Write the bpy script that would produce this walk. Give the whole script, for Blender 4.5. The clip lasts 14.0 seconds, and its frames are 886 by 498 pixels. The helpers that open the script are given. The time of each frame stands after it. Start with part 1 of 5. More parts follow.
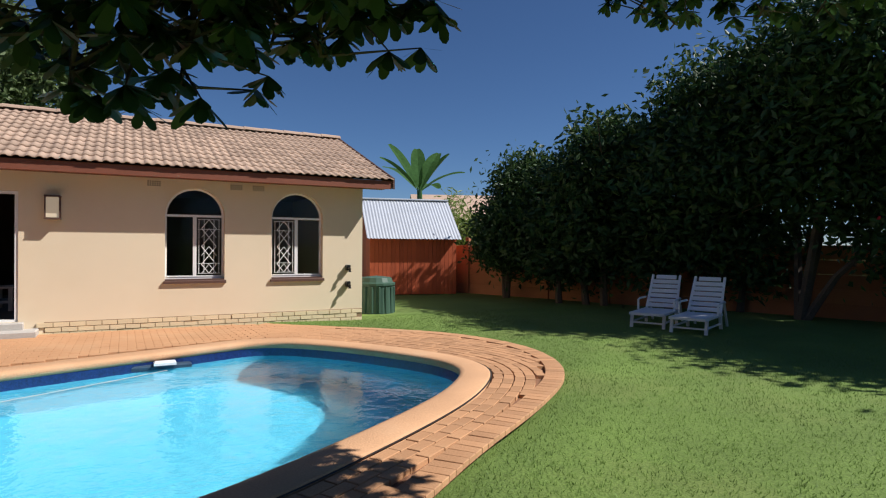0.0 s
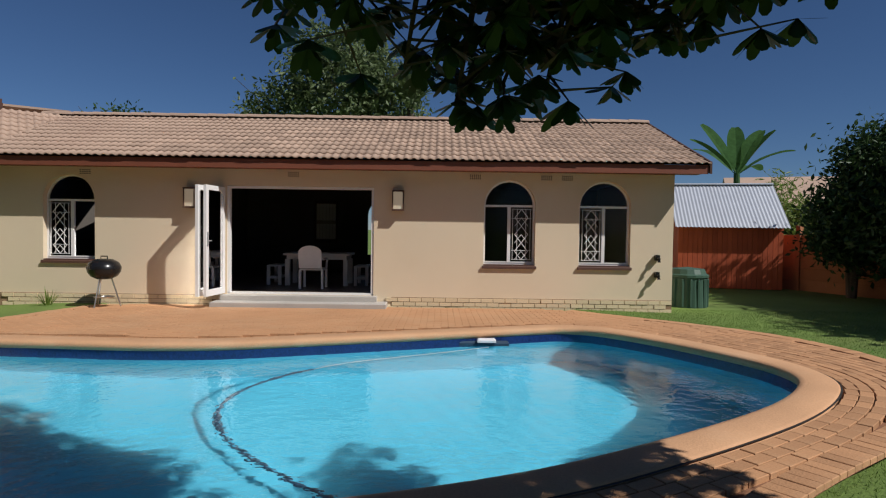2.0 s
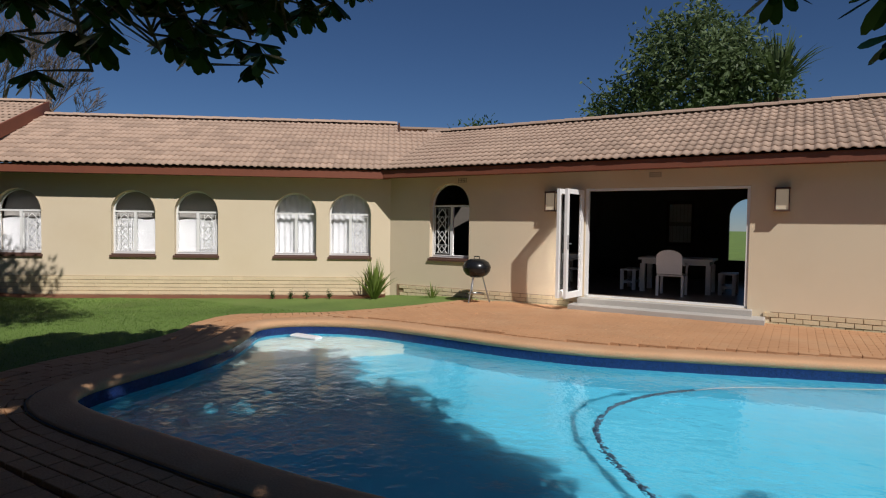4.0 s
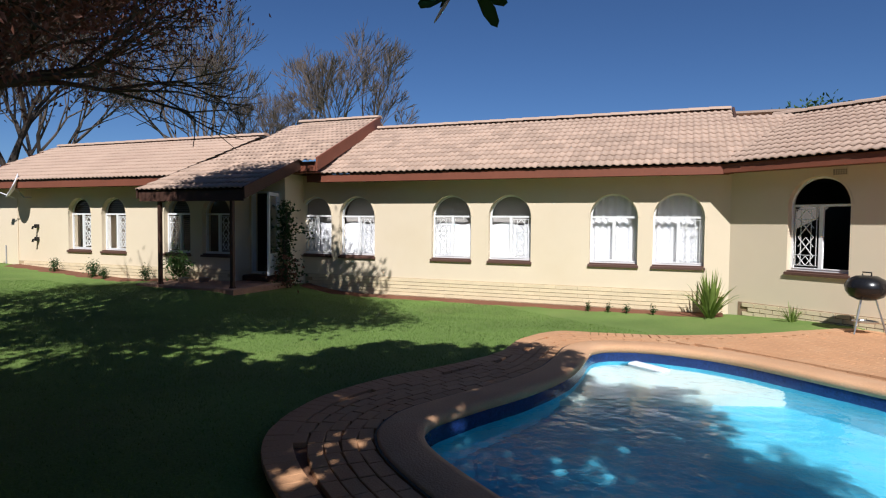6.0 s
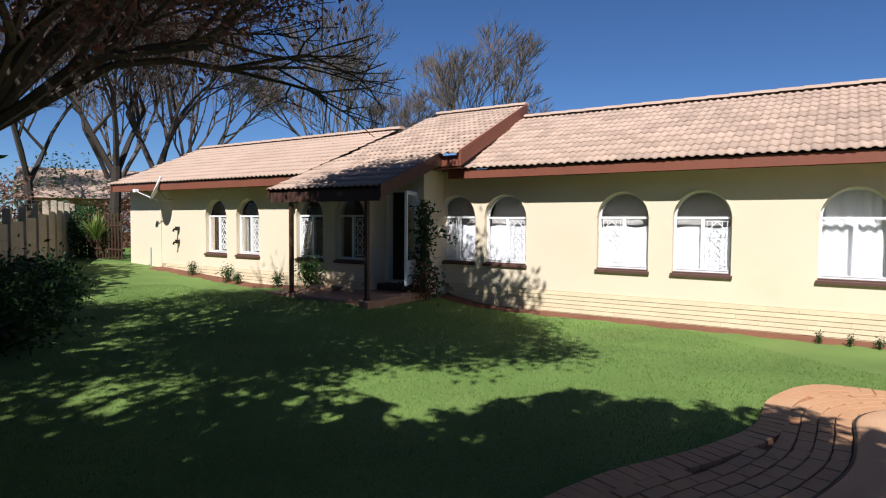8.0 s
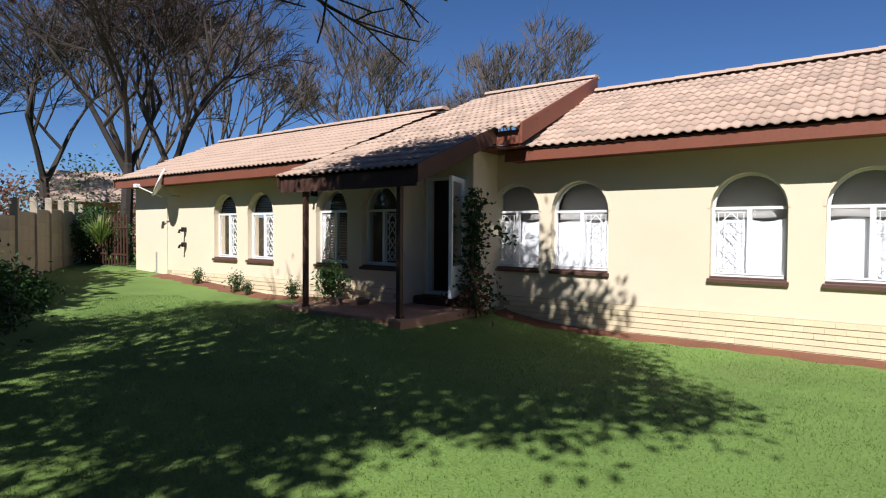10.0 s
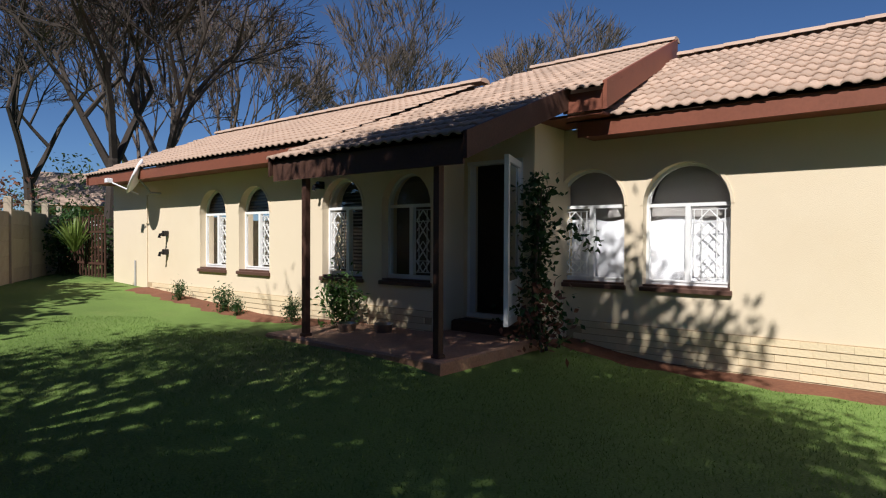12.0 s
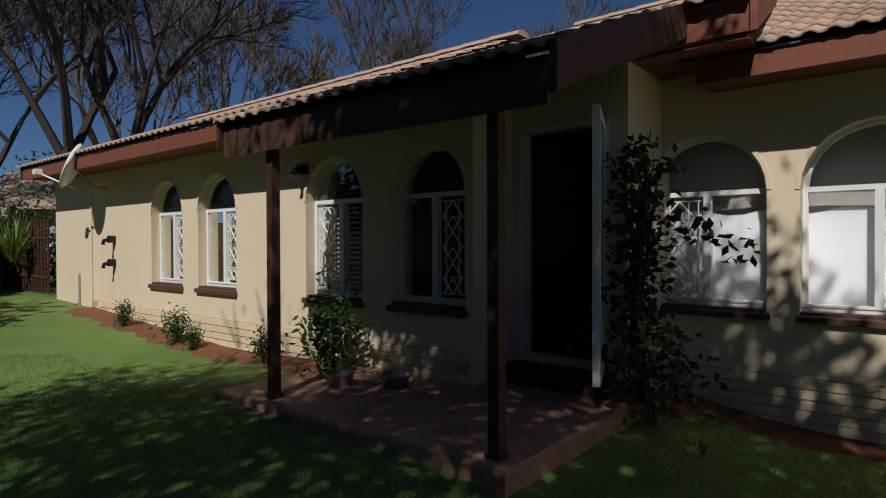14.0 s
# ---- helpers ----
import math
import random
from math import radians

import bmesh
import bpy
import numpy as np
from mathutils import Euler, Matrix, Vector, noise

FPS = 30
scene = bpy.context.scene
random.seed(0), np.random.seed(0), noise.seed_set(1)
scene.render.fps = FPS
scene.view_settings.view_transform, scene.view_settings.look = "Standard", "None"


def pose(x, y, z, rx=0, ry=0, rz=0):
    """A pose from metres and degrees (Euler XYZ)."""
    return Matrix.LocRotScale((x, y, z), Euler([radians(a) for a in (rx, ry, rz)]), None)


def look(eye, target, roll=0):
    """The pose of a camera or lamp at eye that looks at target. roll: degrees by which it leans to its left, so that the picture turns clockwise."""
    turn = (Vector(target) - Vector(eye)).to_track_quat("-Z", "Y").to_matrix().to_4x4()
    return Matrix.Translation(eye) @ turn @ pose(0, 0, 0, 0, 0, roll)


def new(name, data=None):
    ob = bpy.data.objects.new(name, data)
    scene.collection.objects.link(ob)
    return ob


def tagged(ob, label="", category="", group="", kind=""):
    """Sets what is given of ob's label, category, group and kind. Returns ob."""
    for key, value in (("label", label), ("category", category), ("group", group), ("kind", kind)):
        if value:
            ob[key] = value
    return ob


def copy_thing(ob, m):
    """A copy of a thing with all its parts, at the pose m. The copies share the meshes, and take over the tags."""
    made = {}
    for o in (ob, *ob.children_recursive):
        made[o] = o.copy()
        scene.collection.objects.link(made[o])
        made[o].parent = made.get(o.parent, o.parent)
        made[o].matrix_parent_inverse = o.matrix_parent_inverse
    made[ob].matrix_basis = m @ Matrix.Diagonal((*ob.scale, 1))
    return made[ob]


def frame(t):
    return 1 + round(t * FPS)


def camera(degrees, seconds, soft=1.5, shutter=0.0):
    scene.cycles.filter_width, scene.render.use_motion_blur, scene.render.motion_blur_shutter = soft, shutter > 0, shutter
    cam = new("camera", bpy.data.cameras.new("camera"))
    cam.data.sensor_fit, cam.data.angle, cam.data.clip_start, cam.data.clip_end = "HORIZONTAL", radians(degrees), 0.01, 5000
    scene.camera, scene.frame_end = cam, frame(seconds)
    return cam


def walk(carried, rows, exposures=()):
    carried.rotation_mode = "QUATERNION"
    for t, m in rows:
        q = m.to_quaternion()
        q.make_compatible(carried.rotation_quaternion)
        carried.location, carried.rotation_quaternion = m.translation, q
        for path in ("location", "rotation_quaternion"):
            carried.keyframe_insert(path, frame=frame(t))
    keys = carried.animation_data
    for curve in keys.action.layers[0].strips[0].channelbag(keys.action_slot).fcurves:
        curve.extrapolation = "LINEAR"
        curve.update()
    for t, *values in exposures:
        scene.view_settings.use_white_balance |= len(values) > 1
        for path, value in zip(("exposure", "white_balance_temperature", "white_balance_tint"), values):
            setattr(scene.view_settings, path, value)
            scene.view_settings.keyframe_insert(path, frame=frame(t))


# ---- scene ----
cam = camera(72.9, 14.0, soft=1.15)
# eye heights are above the paving at z = 0
PATH = [
    (0.0, 8.964, -11.647, 1.457, -28.00, -0.34, -0.42),
    (0.5, 8.935, -11.662, 1.444, -21.94, -1.06, -0.59),
    (1.0, 8.898, -11.647, 1.445, -15.68, -1.41, -0.68),
    (1.5, 8.842, -11.641, 1.459, -8.35, -1.61, -0.74),
    (2.0, 8.763, -11.628, 1.480, -0.23, -1.84, -0.78),
    (2.5, 8.673, -11.621, 1.502, 7.09, -2.08, -0.78),
    (3.0, 8.557, -11.576, 1.521, 15.01, -2.13, -0.75),
    (3.5, 8.391, -11.481, 1.522, 23.11, -2.18, -0.75),
    (4.0, 8.192, -11.400, 1.519, 30.69, -2.20, -0.78),
    (4.2, 8.107, -11.368, 1.518, 33.86, -2.22, -0.79),
    (6.3, 6.415, -10.845, 1.605, 60.07, -2.45, -0.53),
    (6.5, 6.199, -10.801, 1.614, 61.79, -2.47, -0.55),
    (7.0, 5.653, -10.688, 1.634, 65.36, -2.56, -0.55),
    (7.5, 5.115, -10.583, 1.646, 67.54, -2.57, -0.47),
    (8.0, 4.544, -10.460, 1.652, 69.04, -2.59, -0.41),
    (10.3, 1.452, -9.615, 1.373, 73.37, -1.48, -0.36),
    (10.5, 1.181, -9.578, 1.367, 73.70, -1.41, -0.34),
    (11.0, 0.508, -9.482, 1.356, 74.20, -1.24, -0.33),
    (11.5, -0.147, -9.385, 1.346, 74.36, -1.03, -0.31),
    (12.0, -0.809, -9.302, 1.328, 74.38, -0.93, -0.26),
    (12.5, -1.486, -9.210, 1.315, 74.44, -0.92, -0.17),
    (13.0, -2.141, -9.107, 1.321, 74.52, -0.84, -0.09),
    (13.5, -2.768, -9.016, 1.334, 74.62, -0.70, 0.01),
    (14.0, -3.395, -8.915, 1.342, 74.61, -0.60, 0.21),
]
EXPOSURES = [(t, stops, 6000 if t < 5 else 5650 if t < 12 else 5950, 12) for t, stops in ((0.0, 0.4), (1.5, 0.05), (3.0, -0.5), (4.2, -0.2), (6.5, 0.4), (11.0, 0.6), (12.5, 0.1), (14.0, -0.5))]
walk(cam, [(t, pose(x, y, z, 90 + pitch, roll, yaw)) for t, x, y, z, yaw, pitch, roll in PATH], EXPOSURES)

# ---- sky and sun ----
SUN = Vector((1.67, -1.0, 2.0)).normalized()
world = bpy.data.worlds.new("sky")
scene.world = world
world.use_nodes = True
sky = world.node_tree.nodes.new("ShaderNodeTexSky")
sky.sky_type, sky.sun_disc = "NISHITA", False
sky.sun_elevation = math.asin(SUN.z)
sky.sun_rotation = math.atan2(SUN.x, SUN.y)
sky.altitude, sky.air_density, sky.dust_density, sky.ozone_density = 1700, 1.0, 0.0, 8.0
world.node_tree.links.new(sky.outputs[0], world.node_tree.nodes["Background"].inputs[0])
world.node_tree.nodes["Background"].inputs[1].default_value = 0.052
lamp = bpy.data.lights.new("sun", "SUN")
lamp.energy, lamp.angle, lamp.color = 5.0, radians(0.55), (1.0, 0.93, 0.82)
sun = new("sun", lamp)
sun.matrix_world = look(SUN * 60, (0, 0, 0))

# ---- materials ----


def material(name, base, rough=0.8, vary=0.15, scale=3.0, fine=60.0, bump=0.15, metal=0.0, rand=0.0, dirt=None, dirt_amount=0.0, spec=0.4):
    """A surface with broad stains, fine grain, a little relief, and a difference from piece to piece."""
    m = bpy.data.materials.new(name)
    m.use_nodes = True
    n, l = m.node_tree.nodes, m.node_tree.links
    p = n["Principled BSDF"]
    p.inputs["Roughness"].default_value, p.inputs["Metallic"].default_value = rough, metal
    p.inputs["Specular IOR Level"].default_value = spec
    co = n.new("ShaderNodeTexCoord")
    big, small = n.new("ShaderNodeTexNoise"), n.new("ShaderNodeTexNoise")
    big.inputs["Scale"].default_value, small.inputs["Scale"].default_value = scale, fine
    big.inputs["Detail"].default_value, small.inputs["Detail"].default_value = 6, 3
    for q in (big, small):
        l.new(co.outputs["Object"], q.inputs["Vector"])
    add = n.new("ShaderNodeMath")
    add.operation = "ADD"
    l.new(big.outputs[0], add.inputs[0])
    l.new(small.outputs[0], add.inputs[1])
    last = add.outputs[0]
    if rand:
        info, mul, more = n.new("ShaderNodeObjectInfo"), n.new("ShaderNodeMath"), n.new("ShaderNodeMath")
        mul.operation, mul.inputs[1].default_value = "MULTIPLY_ADD", rand
        mul.inputs[2].default_value = -rand / 2
        l.new(info.outputs["Random"], mul.inputs[0])
        more.operation = "ADD"
        l.new(last, more.inputs[0])
        l.new(mul.outputs[0], more.inputs[1])
        last = more.outputs[0]
    rng = n.new("ShaderNodeMapRange")
    rng.inputs["From Min"].default_value, rng.inputs["From Max"].default_value = 0.6, 1.4
    rng.inputs["To Min"].default_value, rng.inputs["To Max"].default_value = 1 - vary, 1 + vary
    rng.clamp = False
    l.new(last, rng.inputs["Value"])
    mix = n.new("ShaderNodeVectorMath")
    mix.operation = "SCALE"
    mix.inputs[0].default_value = base
    l.new(rng.outputs[0], mix.inputs["Scale"])
    col = mix.outputs[0]
    if dirt:
        st, ramp, mx = n.new("ShaderNodeTexNoise"), n.new("ShaderNodeMapRange"), n.new("ShaderNodeMix")
        st.inputs["Scale"].default_value, st.inputs["Detail"].default_value = scale * 0.6, 9
        st.inputs["Roughness"].default_value = 0.7
        l.new(co.outputs["Object"], st.inputs["Vector"])
        ramp.inputs["From Min"].default_value, ramp.inputs["From Max"].default_value = 0.5, 0.75
        ramp.inputs["To Max"].default_value = dirt_amount
        l.new(st.outputs[0], ramp.inputs["Value"])
        mx.data_type = "RGBA"
        l.new(ramp.outputs[0], mx.inputs["Factor"])
        l.new(col, mx.inputs["A"])
        mx.inputs["B"].default_value = (*dirt, 1)
        col = mx.outputs["Result"]
    l.new(col, p.inputs["Base Color"])
    if bump:
        b = n.new("ShaderNodeBump")
        b.inputs["Strength"].default_value, b.inputs["Distance"].default_value = bump, 0.01
        l.new(small.outputs[0], b.inputs["Height"])
        l.new(b.outputs[0], p.inputs["Normal"])
    return m


def glass_material(name, rough=0.0, ior=1.45, tint=(1, 1, 1), ripple=0.0):
    m = bpy.data.materials.new(name)
    m.use_nodes = True
    n, l = m.node_tree.nodes, m.node_tree.links
    p = n["Principled BSDF"]
    p.inputs["Base Color"].default_value = (*tint, 1)
    p.inputs["Roughness"].default_value, p.inputs["IOR"].default_value = rough, ior
    p.inputs["Transmission Weight"].default_value = 1.0
    if ripple:
        co, w1, w2, add, b = (n.new("ShaderNode" + k) for k in ("TexCoord", "TexNoise", "TexNoise", "Math", "Bump"))
        w1.inputs["Scale"].default_value, w2.inputs["Scale"].default_value = 2.2, 11.0
        w1.inputs["Detail"].default_value = 2
        for w in (w1, w2):
            l.new(co.outputs["Object"], w.inputs["Vector"])
        add.operation, add.inputs[2].default_value = "MULTIPLY_ADD", 0.0
        w2mul = n.new("ShaderNodeMath")
        w2mul.operation, w2mul.inputs[1].default_value = "MULTIPLY", 0.34
        l.new(w2.outputs[0], w2mul.inputs[0])
        add.operation = "ADD"
        l.new(w1.outputs[0], add.inputs[0])
        l.new(w2mul.outputs[0], add.inputs[1])
        l.new(add.outputs[0], b.inputs["Height"])
        b.inputs["Strength"].default_value, b.inputs["Distance"].default_value = ripple, 0.05
        l.new(b.outputs[0], p.inputs["Normal"])
    return m


def leaf_material(name, base, vary=0.35, rough=0.5, through_light=0.3):
    m = material(name, base, rough, vary, 1.3, 9.0, 0.0, spec=0.3)
    n, l = m.node_tree.nodes, m.node_tree.links
    p, tr, mx = n["Principled BSDF"], n.new("ShaderNodeBsdfTranslucent"), n.new("ShaderNodeMixShader")
    src = p.inputs["Base Color"].links[0].from_socket
    l.new(src, tr.inputs["Color"])
    mx.inputs[0].default_value = through_light
    l.new(p.outputs[0], mx.inputs[1])
    l.new(tr.outputs[0], mx.inputs[2])
    l.new(mx.outputs[0], n["Material Output"].inputs["Surface"])
    return m


M = {
    "plaster": material("cream_plaster", (0.73, 0.61, 0.435), 0.9, 0.05, 0.8, 120, 0.25, dirt=(0.64, 0.50, 0.31), dirt_amount=0.3),
    "plinth": material("painted_brick", (0.72, 0.59, 0.38), 0.85, 0.09, 2.0, 40, 0.5, rand=0.5, dirt=(0.35, 0.2, 0.1), dirt_amount=0.4),
    "tile": material("concrete_tile", (0.41, 0.29, 0.215), 0.85, 0.16, 0.9, 45, 0.5, rand=0.8, dirt=(0.30, 0.19, 0.14), dirt_amount=0.6),
    "fascia": material("brown_red_paint", (0.20, 0.065, 0.035), 0.6, 0.12, 2, 30, 0.1),
    "darkwood": material("dark_wood", (0.07, 0.032, 0.02), 0.65, 0.25, 3, 40, 0.2),
    "white": material("white_paint", (0.80, 0.79, 0.77), 0.4, 0.04, 3, 50, 0.05),
    "sill": material("clay_sill", (0.10, 0.05, 0.035), 0.6, 0.2, 4, 60, 0.2),
    "paver": material("clay_paver", (0.46, 0.245, 0.12), 0.85, 0.16, 1.1, 70, 0.5, rand=0.7, dirt=(0.54, 0.36, 0.21), dirt_amount=0.5),
    "sand": material("joint_sand", (0.22, 0.11, 0.06), 0.95, 0.2, 2, 80, 0.4),
    "coping": material("sandstone_coping", (0.56, 0.32, 0.17), 0.85, 0.14, 1.6, 60, 0.5, dirt=(0.62, 0.42, 0.26), dirt_amount=0.5),
    "joint": material("black_sealant", (0.03, 0.025, 0.02), 0.7, 0.2),
    "poolfloor": material("pool_plaster", (0.075, 0.37, 0.51), 0.8, 0.07, 0.7, 8, 0.0),
    "mosaic": material("blue_mosaic", (0.012, 0.03, 0.12), 0.25, 0.5, 25, 60, 0.2),
    "soil": material("red_soil", (0.17, 0.07, 0.036), 0.95, 0.3, 3, 30, 0.8),
    "lawn": material("lawn_ground", (0.128, 0.198, 0.038), 0.95, 0.38, 0.6, 55, 1.0, dirt=(0.24, 0.23, 0.08), dirt_amount=0.4),
    "blade": leaf_material("grass_blade", (0.16, 0.25, 0.055), 0.5, 0.6, 0.4),
    # room shade is put into this dark colour; ordinary wall paint is paler
    "dark": material("shade_dark_inside", (0.12, 0.105, 0.09), 0.9, 0.15, 2, 30, 0.1),
    "roomfloor": material("room_floor_tile", (0.20, 0.15, 0.12), 0.4, 0.15, 2, 20, 0.1),
    "concrete": material("grey_concrete", (0.45, 0.42, 0.38), 0.85, 0.12, 2, 60, 0.4),
    "slab": material("porch_paving", (0.40, 0.22, 0.135), 0.75, 0.3, 2.5, 40, 0.4, dirt=(0.42, 0.32, 0.24), dirt_amount=0.5),
    "precast": material("precast_concrete", (0.42, 0.34, 0.25), 0.9, 0.15, 1.5, 50, 0.5, rand=0.4, dirt=(0.25, 0.17, 0.11), dirt_amount=0.6),
    "precast_red": material("red_brown_precast", (0.36, 0.15, 0.07), 0.9, 0.15, 1.5, 50, 0.5, rand=0.4),
    "shed": material("red_stained_board", (0.42, 0.085, 0.03), 0.7, 0.2, 2, 50, 0.3, rand=0.5),
    "zinc": material("galvanised_sheet", (0.52, 0.55, 0.60), 0.45, 0.1, 1.5, 30, 0.1, metal=0.35),
    "green_bin": material("green_plastic", (0.05, 0.10, 0.07), 0.5, 0.2, 3, 40, 0.1),
    "black": material("black_enamel", (0.012, 0.012, 0.013), 0.25, 0.2, 5, 40, 0.05),
    "steel": material("steel", (0.55, 0.55, 0.56), 0.3, 0.1, 5, 60, 0.05, metal=1.0),
    "grey": material("grey_metal", (0.35, 0.35, 0.35), 0.5, 0.1, 5, 60, 0.05),
    "plastic": material("white_plastic", (0.78, 0.76, 0.76), 0.45, 0.05, 3, 40, 0.05),
    "curtain": material("white_curtain", (0.66, 0.66, 0.68), 0.9, 0.06, 3, 90, 0.1),
    "blind": material("venetian_blind", (0.24, 0.19, 0.14), 0.6, 0.1, 3, 40, 0.05),
    "hose": material("ribbed_hose", (0.03, 0.06, 0.10), 0.5, 0.2, 5, 40, 0.1),
    "bark": material("bark", (0.10, 0.075, 0.055), 0.95, 0.35, 3, 30, 0.8),
    "dark_bark": material("dark_bark", (0.045, 0.034, 0.027), 0.95, 0.35, 3, 30, 0.8),
    "twig": material("bare_twig", (0.105, 0.08, 0.065), 0.95, 0.25, 3, 30, 0.2),
    "leaf_dark": leaf_material("dark_leaf", (0.035, 0.075, 0.018), 0.4, 0.45, 0.25),
    "leaf_hedge": leaf_material("hedge_leaf", (0.045, 0.085, 0.025), 0.4, 0.5, 0.25),
    "leaf_green": leaf_material("green_leaf", (0.07, 0.13, 0.03), 0.4, 0.5, 0.3),
    "leaf_grey": leaf_material("grey_green_leaf", (0.11, 0.15, 0.06), 0.4, 0.5, 0.3),
    "leaf_rust": leaf_material("rust_leaf", (0.20, 0.09, 0.06), 0.5, 0.6, 0.35),
    "leaf_lime": leaf_material("banana_leaf", (0.075, 0.16, 0.055), 0.35, 0.45, 0.4),
    "leaf_strap": leaf_material("strap_leaf", (0.20, 0.27, 0.06), 0.35, 0.45, 0.35),
    "flower": leaf_material("red_flower", (0.45, 0.03, 0.05), 0.3),
    "brickhouse": material("face_brick", (0.40, 0.19, 0.11), 0.9, 0.2, 3, 30, 0.4),
}
M["glass"] = glass_material("window_glass", ior=1.27)
M["water"] = glass_material("pool_water", 0.0, 1.33, (0.93, 0.99, 1.0), 0.36)
glow = bpy.data.materials.new("frosted_lamp_glass")
glow.use_nodes = True
glow.node_tree.nodes["Principled BSDF"].inputs["Emission Color"].default_value = (1, 0.78, 0.5, 1)
glow.node_tree.nodes["Principled BSDF"].inputs["Emission Strength"].default_value = 0.16
glow.node_tree.nodes["Principled BSDF"].inputs["Base Color"].default_value = (0.55, 0.46, 0.33, 1)
M["frosted"] = glow

# ---- geometry helpers ----


class Geo:
    """Gathers points and faces for one mesh."""

    def __init__(self):
        self.v, self.f = [], []

    def face(self, *pts):
        i = len(self.v)
        self.v += [tuple(p) for p in pts]
        self.f.append(tuple(range(i, i + len(pts))))
        return self

    def box(self, x0, x1, y0, y1, z0, z1, c=0.0):
        """A box, its upright and upper edges cut back by c."""
        i = len(self.v)
        if c <= 0:
            self.v += [(x, y, z) for z in (z0, z1) for x, y in ((x0, y0), (x1, y0), (x1, y1), (x0, y1))]
            r = 4
            rings = 2
        else:
            r, rings = 4, 3
            self.v += [(x, y, z0) for x, y in ((x0, y0), (x1, y0), (x1, y1), (x0, y1))]
            self.v += [(x, y, z1 - c) for x, y in ((x0, y0), (x1, y0), (x1, y1), (x0, y1))]
            self.v += [(x, y, z1) for x, y in ((x0 + c, y0 + c), (x1 - c, y0 + c), (x1 - c, y1 - c), (x0 + c, y1 - c))]
        self.f.append((i + 3, i + 2, i + 1, i))
        for k in range(rings - 1):
            for j in range(r):
                a, b = i + k * r + j, i + k * r + (j + 1) % r
                self.f.append((a, b, b + r, a + r))
        t = i + (rings - 1) * r
        self.f.append((t, t + 1, t + 2, t + 3))
        return self

    def bar(self, a, b, w, d=None):
        """A square bar from a to b."""
        return self.tube([a, b], [w * 0.7071, (d or w) * 0.7071], 4, flat=True)

    def tube(self, path, radii, sides=6, flat=False):
        path = [Vector(p) for p in path]
        i = len(self.v)
        for k, p in enumerate(path):
            d = (path[min(k + 1, len(path) - 1)] - path[max(k - 1, 0)]).normalized()
            ref = Vector((0, 0, 1)) if abs(d.z) < 0.95 else Vector((1, 0, 0))
            u = d.cross(ref).normalized()
            w = u.cross(d)
            r = radii[min(k, len(radii) - 1)] if not flat else radii[0]
            for j in range(sides):
                a = 2 * math.pi * (j + (0.5 if flat else 0)) / sides
                self.v.append(tuple(p + u * (r * math.cos(a)) + w * (r * math.sin(a))))
        for k in range(len(path) - 1):
            for j in range(sides):
                a, b = i + k * sides + j, i + k * sides + (j + 1) % sides
                self.f.append((a, b, b + sides, a + sides))
        self.f.append(tuple(range(i + sides - 1, i - 1, -1)))
        e = i + (len(path) - 1) * sides
        self.f.append(tuple(range(e, e + sides)))
        return self

    def lathe(self, profile, sides=20, at=(0, 0, 0)):
        i = len(self.v)
        for r, z in profile:
            for j in range(sides):
                a = 2 * math.pi * j / sides
                self.v.append((at[0] + r * math.cos(a), at[1] + r * math.sin(a), at[2] + z))
        for k in range(len(profile) - 1):
            for j in range(sides):
                a, b = i + k * sides + j, i + k * sides + (j + 1) % sides
                self.f.append((a, b, b + sides, a + sides))
        return self

    def plates(self, polys, y0, y1):
        """Polygons in x, z made into plates between y0 and y1; shared edges get no side."""
        key, pts, faces, count = {}, [], [], {}
        for poly in polys:
            idx = []
            for x, z in poly:
                k = (round(x, 4), round(z, 4))
                if k not in key:
                    key[k] = len(pts)
                    pts.append((x, z))
                idx.append(key[k])
            faces.append(idx)
            for a, b in zip(idx, idx[1:] + idx[:1]):
                count[(a, b)] = count.get((a, b), 0) + 1
        i, n = len(self.v), len(pts)
        self.v += [(x, y0, z) for x, z in pts] + [(x, y1, z) for x, z in pts]
        for idx in faces:
            self.f.append(tuple(i + a for a in idx))
            self.f.append(tuple(i + n + a for a in reversed(idx)))
        for a, b in count:
            if (b, a) not in count:
                self.f.append((i + b, i + a, i + n + a, i + n + b))
        return self

    def mesh(self, name, mat, smooth=False):
        me = bpy.data.meshes.new(name)
        me.from_pydata(self.v, [], self.f)
        me.materials.append(mat)
        bm = bmesh.new()
        bm.from_mesh(me)
        bmesh.ops.recalc_face_normals(bm, faces=bm.faces)
        bm.to_mesh(me)
        bm.free()
        if smooth:
            me.polygons.foreach_set("use_smooth", [True] * len(me.polygons))
        return me

    def make(self, name, mat, parent=None, at=None, smooth=False):
        ob = new(name, self.mesh(name, mat, smooth))
        if parent:
            ob.parent = parent
        if at is not None:
            ob.matrix_basis = at
        return ob


def empty(name, at, label, category, group="", kind=""):
    ob = new(name)
    ob.matrix_basis = at
    return tagged(ob, label, category, group, kind)


# Two wall lines: x along the wall, y out into the garden.
PHI = 215.344
NORTH = pose(0, 0, 0, 0, 0, 180)
WEST = pose(0, 0, 0, 0, 0, PHI)
AOFF = 1.34
DX, DY = math.cos(radians(PHI)), math.sin(radians(PHI))


def so(x, y):
    """Distance along the west wing and out from its wall."""
    return x * DX + y * DY, -x * DY + y * DX


def wing(s, o):
    return s * DX - o * DY, s * DY + o * DX


def smooth_step(a, b, x):
    t = min(1, max(0, (x - a) / (b - a)))
    return t * t * (3 - 2 * t)


